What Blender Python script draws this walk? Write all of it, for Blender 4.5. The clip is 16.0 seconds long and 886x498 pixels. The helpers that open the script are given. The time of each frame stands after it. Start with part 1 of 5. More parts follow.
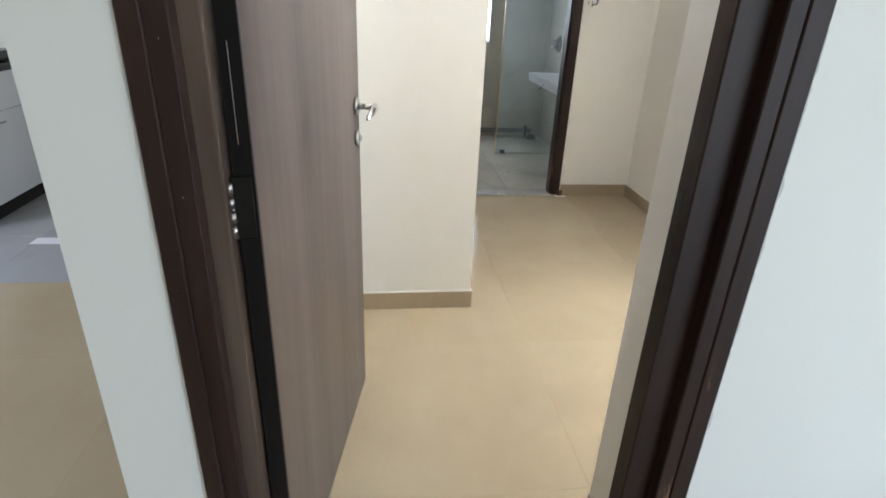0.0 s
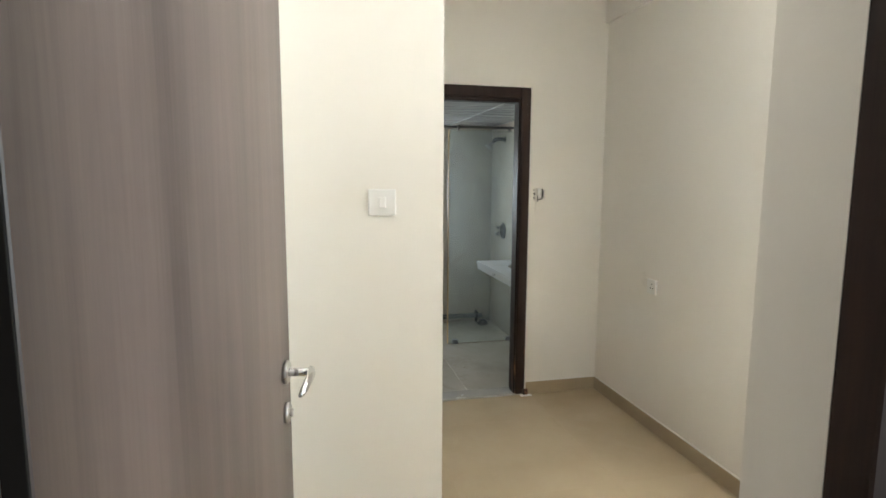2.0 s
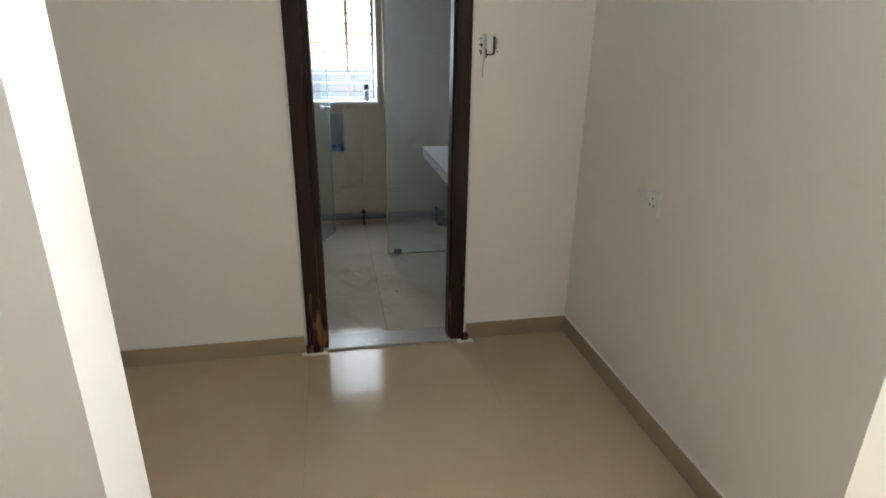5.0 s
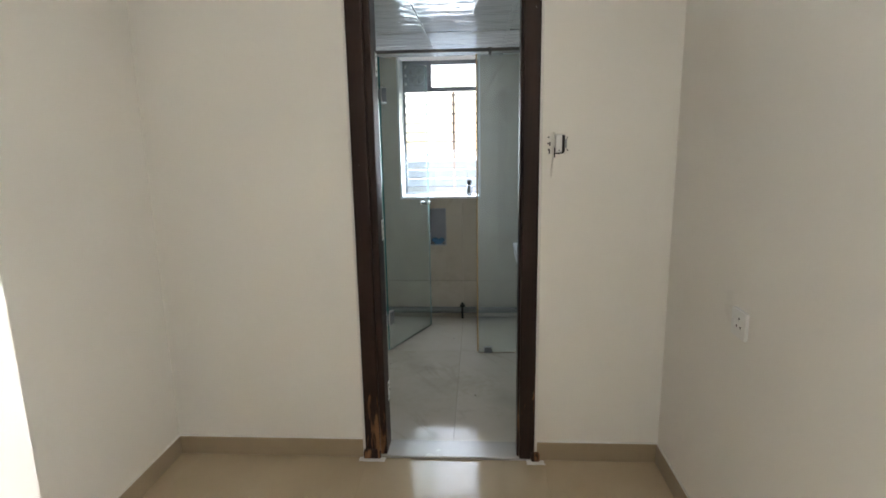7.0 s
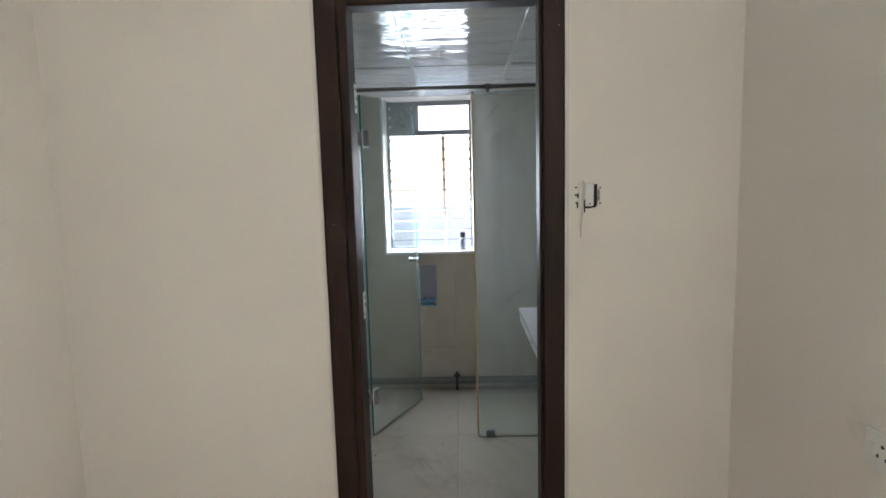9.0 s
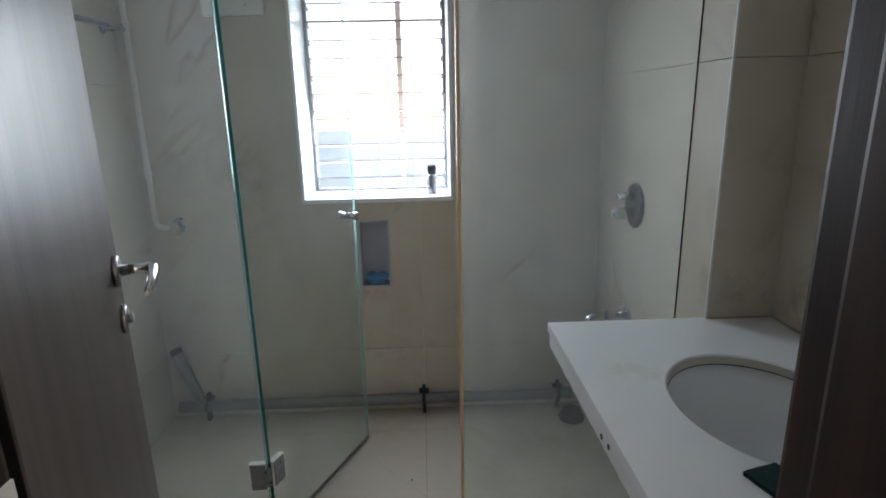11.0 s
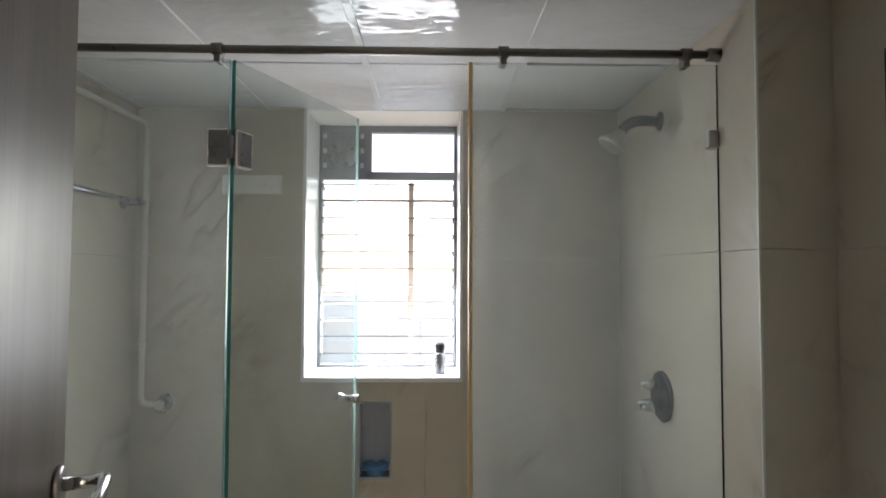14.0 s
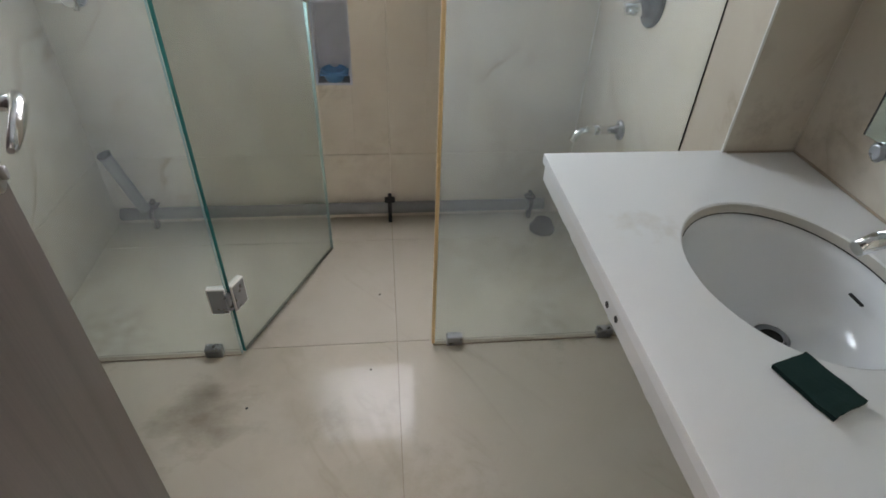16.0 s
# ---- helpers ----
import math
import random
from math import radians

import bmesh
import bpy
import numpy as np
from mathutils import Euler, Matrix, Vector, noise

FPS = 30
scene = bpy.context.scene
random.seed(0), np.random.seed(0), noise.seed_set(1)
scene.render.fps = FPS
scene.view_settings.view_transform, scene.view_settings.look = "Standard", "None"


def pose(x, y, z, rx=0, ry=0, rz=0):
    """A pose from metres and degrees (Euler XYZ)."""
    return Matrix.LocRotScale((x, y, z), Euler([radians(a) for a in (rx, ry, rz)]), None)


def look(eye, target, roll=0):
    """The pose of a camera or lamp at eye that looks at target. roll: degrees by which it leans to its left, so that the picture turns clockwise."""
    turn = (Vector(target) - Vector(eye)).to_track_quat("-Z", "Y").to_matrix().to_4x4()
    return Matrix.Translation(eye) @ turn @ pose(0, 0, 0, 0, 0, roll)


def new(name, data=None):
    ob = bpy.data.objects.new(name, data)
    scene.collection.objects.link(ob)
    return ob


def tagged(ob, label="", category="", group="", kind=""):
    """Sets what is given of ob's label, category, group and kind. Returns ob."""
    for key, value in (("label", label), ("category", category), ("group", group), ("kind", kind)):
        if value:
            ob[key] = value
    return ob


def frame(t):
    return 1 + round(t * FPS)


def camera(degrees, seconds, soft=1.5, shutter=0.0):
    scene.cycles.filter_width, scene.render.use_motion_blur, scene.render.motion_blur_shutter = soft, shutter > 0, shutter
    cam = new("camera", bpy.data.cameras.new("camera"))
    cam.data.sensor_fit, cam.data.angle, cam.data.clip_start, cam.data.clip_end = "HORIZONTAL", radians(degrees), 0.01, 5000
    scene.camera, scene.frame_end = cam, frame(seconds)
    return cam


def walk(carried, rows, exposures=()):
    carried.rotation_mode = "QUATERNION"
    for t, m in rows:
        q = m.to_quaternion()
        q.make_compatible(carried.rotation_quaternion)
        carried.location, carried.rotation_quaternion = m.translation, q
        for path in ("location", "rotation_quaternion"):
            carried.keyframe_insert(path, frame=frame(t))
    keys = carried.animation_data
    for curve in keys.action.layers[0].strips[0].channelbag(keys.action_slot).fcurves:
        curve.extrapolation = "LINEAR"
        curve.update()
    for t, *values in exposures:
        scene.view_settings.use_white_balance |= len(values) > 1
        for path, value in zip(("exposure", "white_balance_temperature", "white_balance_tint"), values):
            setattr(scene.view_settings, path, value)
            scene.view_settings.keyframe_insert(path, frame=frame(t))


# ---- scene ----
cam = camera(77.5, 16.0, 1.7)
PATH = [
    (0, (-0.639, -3.984, 1.372), (-0.405, -2.178, 0.544), 2.4),
    (0.5, (-0.666, -3.955, 1.440), (-0.339, -2.050, 0.929), 1.6),
    (1, (-0.655, -3.825, 1.465), (-0.315, -1.882, 1.134), 0.1),
    (1.5, (-0.624, -3.672, 1.5), (-0.284, -1.716, 1.259), -0.4),
    (2, (-0.621, -3.52, 1.499), (-0.181, -1.585, 1.249), 0.3),
    (2.5, (-0.6, -3.327, 1.486), (0.152, -1.512, 1.112), -0.3),
    (3, (-0.494, -3.113, 1.477), (0.413, -1.388, 1.029), -2.35),
    (3.5, (-0.381, -2.902, 1.456), (0.397, -1.125, 0.967), -1.7),
    (4, (-0.246, -2.642, 1.413), (0.451, -0.871, 0.8), -1.7),
    (4.2, (-0.186, -2.538, 1.42), (0.484, -0.76, 0.795), -1.3),
    (6.3, (0.594, -2.305, 1.363), (0.453, -0.482, 0.555), 0.5),
    (6.5, (0.554, -2.261, 1.373), (0.405, -0.414, 0.621), -0.2),
    (7, (0.521, -2.287, 1.438), (0.393, -0.331, 1.042), -1.0),
    (7.5, (0.497, -2.315, 1.479), (0.371, -0.333, 1.243), -1.4),
    (8, (0.472, -2.298, 1.501), (0.368, -0.305, 1.382), -1.3),
    (8.5, (0.441, -2.137, 1.468), (0.379, -0.15, 1.253), -1.6),
    (9, (0.437, -1.766, 1.458), (0.372, 0.219, 1.218), -1.5),
    (9.5, (0.381, -1.374, 1.447), (0.36, 0.601, 1.136), -1.0),
    (10, (0.357, -0.985, 1.405), (0.424, 0.971, 0.994), -1.2),
    (10.2, (0.37, -0.791, 1.403), (0.429, 1.159, 0.962), -1.3),
    (12.3, (0.434, -0.042, 1.269), (0.543, 1.883, 0.74), -0.1),
    (12.5, (0.399, -0.049, 1.305), (0.537, 1.899, 0.876), 0.2),
    (13, (0.42, -0.098, 1.272), (0.522, 1.899, 1.214), 0.1),
    (13.5, (0.421, -0.152, 1.33), (0.493, 1.829, 1.594), 0.0),
    (14, (0.414, -0.139, 1.395), (0.457, 1.858, 1.477), 0.2),
    (14.5, (0.368, -0.104, 1.459), (0.457, 1.832, 0.965), 0.4),
    (15, (0.354, -0.087, 1.416), (0.462, 1.679, 0.485), 1.0),
    (15.5, (0.372, -0.021, 1.388), (0.525, 1.605, 0.234), 1.6),
    (16, (0.378, 0.007, 1.371), (0.574, 1.582, 0.154), 2.4),
]
EXPOSURES = [(0.0, 2.2, 6200, 14), (1.0, 2.1, 6700, 15), (1.5, 2.0, 6800, 16), (2.0, 2.0, 6600, 12), (2.5, 1.7, 6200, 9), (3.0, 1.05, 5850, 5), (3.5, 0.85, 6050, 7), (4.2, 1.15, 6450, 13), (6.3, 1.74, 6450, 14),
             (9.0, 1.8, 6400, 16), (10.2, 1.8, 6350, 18), (12.3, 2.05, 7050, 20), (14.0, 1.88, 7350, 21), (14.5, 2.1, 7430, 21), (15.0, 2.4, 7180, 21), (16.0, 2.68, 7060, 22)]
walk(cam, [(t, look(eye, target, roll)) for t, eye, target, roll in PATH], EXPOSURES)

# ---- world, sun, window light ----
world = bpy.data.worlds.new("sky")
scene.world = world
world.use_nodes = True
sky = world.node_tree.nodes.new("ShaderNodeTexSky")
sky.sky_type, sky.sun_disc = "NISHITA", False
SUN_FROM = Vector((0.0, 1.0, 0.97)).normalized()
sky.sun_elevation = math.asin(SUN_FROM.z)
sky.sun_rotation = math.atan2(SUN_FROM.x, SUN_FROM.y)
bg = world.node_tree.nodes["Background"]
world.node_tree.links.new(sky.outputs[0], bg.inputs[0])
bg.inputs[1].default_value = 0.15

sun = new("sun", bpy.data.lights.new("sun", "SUN"))
sun.data.energy, sun.data.angle, sun.data.color = 4.0, radians(0.5), (1.0, 0.95, 0.86)
sun.matrix_world = look(SUN_FROM * 20, (0, 0, 0))


def window_light(name, centre, towards, width, height, watts, colour, spread=180):
    la = bpy.data.lights.new(name, "AREA")
    la.shape, la.size, la.size_y, la.energy, la.color = "RECTANGLE", width, height, watts, colour
    la.spread = radians(spread)
    ob = new(name, la)
    ob.matrix_world = look(centre, towards)
    return ob


# fill lamp added at an unseen window bay, aimed up to bounce off the ceiling
window_light("bedroom_fill_light", (4.70, -2.2, 1.05), (2.1, -1.9, 3.25), 1.1, 1.8, 62, (0.90, 0.965, 1.0), 86)
window_light("bedroom_north_light", (3.49, 1.58, 1.05), (3.49, -2, 0.8), 1.2, 1.9, 5, (1.0, 0.97, 0.92))
window_light("bath_window_light", (0.22, 2.25, 1.36), (0.22, 0.6, 0.25), 0.56, 0.76, 4.7, (0.77, 0.89, 1.0))
window_light("hall_window_light", (2.6, -7.1, 1.3), (-0.3, -2.6, 1.2), 2.8, 2.0, 23, (0.70, 0.88, 1.0))
window_light("kitchen_window_light", (-4.95, -2.0, 1.6), (-2, -2.0, 0.9), 1.6, 1.2, 10, (0.85, 0.93, 1.0))


# ---- mesh helpers ----
ORIGIN = {}


def box(bm, a, b, bevel=0.0, seg=1):
    """An axis-aligned block from corner a to corner b, with bevelled edges."""
    made = bmesh.ops.create_cube(bm, size=1.0)["verts"]
    size = Vector(b) - Vector(a)
    mid = (Vector(a) + Vector(b)) / 2
    for v in made:
        v.co = Vector((v.co.x * size.x, v.co.y * size.y, v.co.z * size.z)) + mid
    if bevel > 0:
        edges = list({e for v in made for e in v.link_edges})
        bmesh.ops.bevel(bm, geom=edges, offset=bevel, segments=seg, affect="EDGES", profile=0.6)
    return bm


def block(a, b, bevel=0.0, seg=1):
    return box(bmesh.new(), a, b, bevel, seg)


def ring(bm, centre, u, v, r, seg):
    return [bm.verts.new(Vector(centre) + r * (math.cos(2 * math.pi * i / seg) * u + math.sin(2 * math.pi * i / seg) * v)) for i in range(seg)]


def tube(bm, points, radii, seg=14, caps=True):
    """A round tube along points; radii is one number or one for each point."""
    pts = [Vector(p) for p in points]
    rs = radii if isinstance(radii, (list, tuple)) else [radii] * len(pts)
    up = None
    rings = []
    for i, p in enumerate(pts):
        d = (pts[min(i + 1, len(pts) - 1)] - pts[max(i - 1, 0)])
        d = d.normalized() if d.length > 1e-9 else (pts[-1] - pts[0]).normalized()
        if up is None:
            up = Vector((0, 0, 1)) if abs(d.z) < 0.9 else Vector((1, 0, 0))
        u = (up - d * up.dot(d)).normalized()
        v = d.cross(u)
        up = u
        rings.append(ring(bm, p, u, v, rs[i], seg))
    for a, b in zip(rings, rings[1:]):
        for i in range(seg):
            f = bm.faces.new((a[i], a[(i + 1) % seg], b[(i + 1) % seg], b[i]))
            f.smooth = True
    if caps:
        bm.faces.new(list(reversed(rings[0])))
        bm.faces.new(rings[-1])
    return bm


def lathe(bm, base, axis, profile, seg=24):
    """A turned solid: profile rows of (distance along axis, radius)."""
    axis = Vector(axis).normalized()
    pts = [Vector(base) + axis * h for h, _ in profile]
    u = (Vector((0, 0, 1)) if abs(axis.z) < 0.9 else Vector((1, 0, 0)))
    u = (u - axis * u.dot(axis)).normalized()
    v = axis.cross(u)
    rings = [ring(bm, p, u, v, max(r, 1e-4), seg) for p, (_, r) in zip(pts, profile)]
    for a, b in zip(rings, rings[1:]):
        for i in range(seg):
            f = bm.faces.new((a[i], a[(i + 1) % seg], b[(i + 1) % seg], b[i]))
            f.smooth = True
    bm.faces.new(list(reversed(rings[0])))
    bm.faces.new(rings[-1])
    return bm


def arc(p0, p1, p2, n=8):
    """Points on a quadratic bend from p0 to p2 about p1."""
    a, b, c = Vector(p0), Vector(p1), Vector(p2)
    return [(1 - s) ** 2 * a + 2 * s * (1 - s) * b + s * s * c for s in [i / n for i in range(n + 1)]]


def thing(name, at, label, category, group="", kind=""):
    ob = new(name)
    ob.location = at
    ob.empty_display_size = 0.05
    ORIGIN[ob] = Vector(at)
    return tagged(ob, label, category, group, kind)


def mesh_object(name, bm, mat, origin):
    bmesh.ops.recalc_face_normals(bm, faces=bm.faces[:])
    bmesh.ops.translate(bm, verts=bm.verts[:], vec=-Vector(origin))
    me = bpy.data.meshes.new(name)
    bm.to_mesh(me)
    bm.free()
    me.materials.append(mat)
    return new(name, me)


def part(name, bm, material, parent, label=""):
    """Links a bmesh, given in world places, as one mesh under a thing or a part."""
    ob = mesh_object(name, bm, material, ORIGIN[parent])
    ob.parent = parent
    ORIGIN[ob] = ORIGIN[parent]
    return tagged(ob, label)


def solo(name, bm, material, at, label, category="", kind="", group=""):
    """A thing or a piece of the setting that is one mesh."""
    ob = mesh_object(name, bm, material, at)
    ob.location = at
    ORIGIN[ob] = Vector(at)
    return tagged(ob, label, category, group, kind)


def wall(name, boxes, material, label):
    bm = bmesh.new()
    for a, b in boxes:
        box(bm, a, b)
    return solo(name, bm, material, boxes[0][0], label, "wall", "structure")


# ---- materials ----
def material(name, base, rough=0.5, metal=0.0, spec=0.5):
    m = bpy.data.materials.new(name)
    m.use_nodes = True
    p = m.node_tree.nodes["Principled BSDF"]
    p.inputs["Base Color"].default_value = (*base, 1)
    p.inputs["Roughness"].default_value = rough
    p.inputs["Metallic"].default_value = metal
    p.inputs["Specular IOR Level"].default_value = spec
    return m


def nodes_of(m):
    t = m.node_tree
    return t, t.nodes["Principled BSDF"]


def coords(t, scale=(1, 1, 1), turn=(0, 0, 0)):
    geo = t.nodes.new("ShaderNodeNewGeometry")
    mp = t.nodes.new("ShaderNodeMapping")
    mp.inputs["Scale"].default_value = scale
    mp.inputs["Rotation"].default_value = turn
    t.links.new(geo.outputs["Position"], mp.inputs["Vector"])
    return mp.outputs["Vector"]


def noise_of(t, vec, scale, detail=5.0, rough=0.55, distort=0.0):
    n = t.nodes.new("ShaderNodeTexNoise")
    n.inputs["Scale"].default_value = scale
    n.inputs["Detail"].default_value = detail
    n.inputs["Roughness"].default_value = rough
    n.inputs["Distortion"].default_value = distort
    t.links.new(vec, n.inputs["Vector"])
    return n.outputs["Fac"]


def ramp(t, fac, stops):
    r = t.nodes.new("ShaderNodeValToRGB")
    e = r.color_ramp.elements
    while len(e) < len(stops):
        e.new(0.5)
    for el, (pos, col) in zip(e, stops):
        el.position = pos
        el.color = (*col, 1) if len(col) == 3 else col
    t.links.new(fac, r.inputs["Fac"])
    return r.outputs["Color"]


def mixed(t, fac, a, b, how="MIX"):
    m = t.nodes.new("ShaderNodeMix")
    m.data_type, m.blend_type = "RGBA", how
    for socket, value in (("Factor", fac), ("A", a), ("B", b)):
        i = [s for s in m.inputs if s.name == socket and (s.type == "VALUE" if socket == "Factor" else s.type == "RGBA")][0]
        if isinstance(value, (int, float)):
            i.default_value = value
        elif isinstance(value, tuple):
            i.default_value = (*value, 1)
        else:
            t.links.new(value, i)
    return [o for o in m.outputs if o.type == "RGBA"][0]


def bump(t, p, height, strength, distance=0.01):
    b = t.nodes.new("ShaderNodeBump")
    b.inputs["Strength"].default_value = strength
    b.inputs["Distance"].default_value = distance
    t.links.new(height, b.inputs["Height"])
    t.links.new(b.outputs["Normal"], p.inputs["Normal"])


def paint(name, base, shade=0.94):
    """Rolled emulsion: fine roller grain and faint broad patches."""
    m = material(name, base, 0.55, spec=0.3)
    t, p = nodes_of(m)
    v = coords(t)
    broad = ramp(t, noise_of(t, v, 0.9, 3), [(0.3, tuple(c * shade for c in base)), (0.7, base)])
    t.links.new(broad, p.inputs["Base Color"])
    bump(t, p, noise_of(t, v, 160, 3), 0.12, 0.002)
    return m


def wood(name, dark, light, scale=9.0, rough=0.45, spec=0.4, streak=0.07):
    """Vertical grained laminate or timber."""
    m = material(name, light, rough, spec=spec)
    t, p = nodes_of(m)
    v = coords(t, (scale, scale, scale * streak))
    g = noise_of(t, v, 1.6, 8, 0.6, 0.6)
    fine = noise_of(t, coords(t, (scale * 7, scale * 7, scale * 0.22)), 3.0, 4, 0.6)
    base = ramp(t, g, [(0.34, dark), (0.64, light)])
    col = mixed(t, 0.17, base, ramp(t, fine, [(0.35, dark), (0.7, light)]))
    t.links.new(col, p.inputs["Base Color"])
    bump(t, p, fine, 0.08, 0.002)
    return m


def worn_wood(name, dark, light, bare):
    """Dark stained frame timber with scuffs showing bare wood near the floor."""
    m = wood(name, dark, light, 12.0, 0.5, 0.25)
    t, p = nodes_of(m)
    now = p.inputs["Base Color"].links[0].from_socket
    geo = t.nodes.new("ShaderNodeNewGeometry")
    sep = t.nodes.new("ShaderNodeSeparateXYZ")
    t.links.new(geo.outputs["Position"], sep.inputs[0])
    low = t.nodes.new("ShaderNodeMapRange")
    low.inputs["From Min"].default_value, low.inputs["From Max"].default_value = 1.0, 0.0
    low.inputs["To Min"].default_value, low.inputs["To Max"].default_value = 0.0, 0.21
    t.links.new(sep.outputs["Z"], low.inputs["Value"])
    n = noise_of(t, coords(t, (26, 26, 3.2)), 1.0, 6, 0.65, 0.8)
    add = t.nodes.new("ShaderNodeMath")
    t.links.new(n, add.inputs[0])
    t.links.new(low.outputs[0], add.inputs[1])
    mask = ramp(t, add.outputs[0], [(0.72, (0, 0, 0)), (0.8, (1, 1, 1))])
    worn = mixed(t, mask, now, bare)
    chip = ramp(t, noise_of(t, coords(t, (1, 1, 0.5)), 95, 2), [(0.775, (0, 0, 0)), (0.79, (0.8, 0.8, 0.8))])
    t.links.new(mixed(t, chip, worn, (0.6, 0.57, 0.52)), p.inputs["Base Color"])
    return m


def stone_tile(name, base, vein, rough, warm, vein_amount=0.5, dirt=(0.25, 0.2, 0.14), dirt_amount=0.25, spec=0.5, smudge=None):
    """Polished marble-look tile: cloudy body, thin diagonal veins, faint grime, a small shift from tile to tile."""
    m = material(name, base, rough, spec=spec)
    t, p = nodes_of(m)
    info = t.nodes.new("ShaderNodeObjectInfo")
    v0 = coords(t)
    off = t.nodes.new("ShaderNodeVectorMath")
    off.operation = "MULTIPLY_ADD"
    off.inputs[1].default_value = (1, 1, 1)
    t.links.new(v0, off.inputs[0])
    sh = t.nodes.new("ShaderNodeVectorMath")
    sh.operation = "SCALE"
    sh.inputs[0].default_value = (7.0, 3.0, 5.0)
    t.links.new(info.outputs["Random"], sh.inputs["Scale"])
    t.links.new(sh.outputs[0], off.inputs[2])
    v = off.outputs[0]
    cloud = ramp(t, noise_of(t, v, 2.2, 5), [(0.3, warm), (0.7, base)])
    # thin veins lying in slanted sheets through the stone
    dot = t.nodes.new("ShaderNodeVectorMath")
    dot.operation = "DOT_PRODUCT"
    dot.inputs[1].default_value = (0.60, 0.57, -0.57)
    t.links.new(v, dot.inputs[0])
    lay = t.nodes.new("ShaderNodeVectorMath")
    lay.operation = "SCALE"
    lay.inputs[0].default_value = (1.5, 1.4, -1.4)
    t.links.new(dot.outputs["Value"], lay.inputs["Scale"])
    both = t.nodes.new("ShaderNodeVectorMath")
    both.operation = "ADD"
    t.links.new(v, both.inputs[0])
    t.links.new(lay.outputs[0], both.inputs[1])
    line = ramp(t, noise_of(t, both.outputs[0], 1.1, 4, 0.55, 0.5), [(0.465, (0, 0, 0)), (0.5, (1, 1, 1)), (0.506, (0.5, 0.5, 0.5)), (0.56, (0, 0, 0))])
    gate = ramp(t, noise_of(t, v, 2.0, 4), [(0.48, (0.0, 0.0, 0.0)), (0.68, (1, 1, 1))])
    mask = mixed(t, 1.0, line, gate, "MULTIPLY")
    k = mixed(t, 1.0, mask, (vein_amount,) * 3, "MULTIPLY")
    col = mixed(t, k, cloud, vein)
    grime = ramp(t, noise_of(t, coords(t), 1.4, 6, 0.6), [(0.5, (0, 0, 0)), (0.8, (dirt_amount,) * 3)])
    col = mixed(t, grime, col, dirt)
    if smudge:
        # one trodden-in stain of its own shape
        geo = t.nodes.new("ShaderNodeNewGeometry")
        far = t.nodes.new("ShaderNodeVectorMath")
        far.operation = "DISTANCE"
        far.inputs[1].default_value = smudge
        t.links.new(geo.outputs["Position"], far.inputs[0])
        near = t.nodes.new("ShaderNodeMapRange")
        near.inputs["From Min"].default_value, near.inputs["From Max"].default_value = 0.0, 0.26
        near.inputs["To Min"].default_value, near.inputs["To Max"].default_value = 0.42, -0.12
        near.clamp = False
        t.links.new(far.outputs["Value"], near.inputs["Value"])
        add = t.nodes.new("ShaderNodeMath")
        t.links.new(near.outputs[0], add.inputs[0])
        t.links.new(noise_of(t, coords(t, (1, 1.6, 1)), 6, 6, 0.65), add.inputs[1])
        mask = ramp(t, add.outputs[0], [(0.6, (0, 0, 0)), (1.0, (0.6, 0.6, 0.6))])
        col = mixed(t, mask, col, (0.16, 0.125, 0.09))
    t.links.new(col, p.inputs["Base Color"])
    r = t.nodes.new("ShaderNodeMapRange")
    r.inputs["To Min"].default_value, r.inputs["To Max"].default_value = rough * 0.85, rough * 1.25
    t.links.new(noise_of(t, coords(t), 5, 5), r.inputs["Value"])
    t.links.new(r.outputs[0], p.inputs["Roughness"])
    return m


def stain(m, at, size, colour, strength):
    """One faint dried stain round a point."""
    t, p = nodes_of(m)
    now = p.inputs["Base Color"].links[0].from_socket
    geo = t.nodes.new("ShaderNodeNewGeometry")
    far = t.nodes.new("ShaderNodeVectorMath")
    far.operation = "DISTANCE"
    far.inputs[1].default_value = at
    t.links.new(geo.outputs["Position"], far.inputs[0])
    near = t.nodes.new("ShaderNodeMapRange")
    near.inputs["From Min"].default_value, near.inputs["From Max"].default_value = 0.0, size
    near.inputs["To Min"].default_value, near.inputs["To Max"].default_value = 0.25, -0.2
    near.clamp = False
    t.links.new(far.outputs["Value"], near.inputs["Value"])
    add = t.nodes.new("ShaderNodeMath")
    t.links.new(near.outputs[0], add.inputs[0])
    t.links.new(noise_of(t, coords(t), 22, 6, 0.65), add.inputs[1])
    mask = ramp(t, add.outputs[0], [(0.55, (0, 0, 0)), (0.95, (strength,) * 3)])
    t.links.new(mixed(t, mask, now, colour), p.inputs["Base Color"])


def metal(name, base, rough, blotch=0.5):
    m = material(name, base, rough, 1.0)
    t, p = nodes_of(m)
    r = t.nodes.new("ShaderNodeMapRange")
    r.inputs["To Min"].default_value, r.inputs["To Max"].default_value = rough * (1 - blotch), rough * (1 + blotch)
    t.links.new(noise_of(t, coords(t), 40, 4), r.inputs["Value"])
    t.links.new(r.outputs[0], p.inputs["Roughness"])
    return m


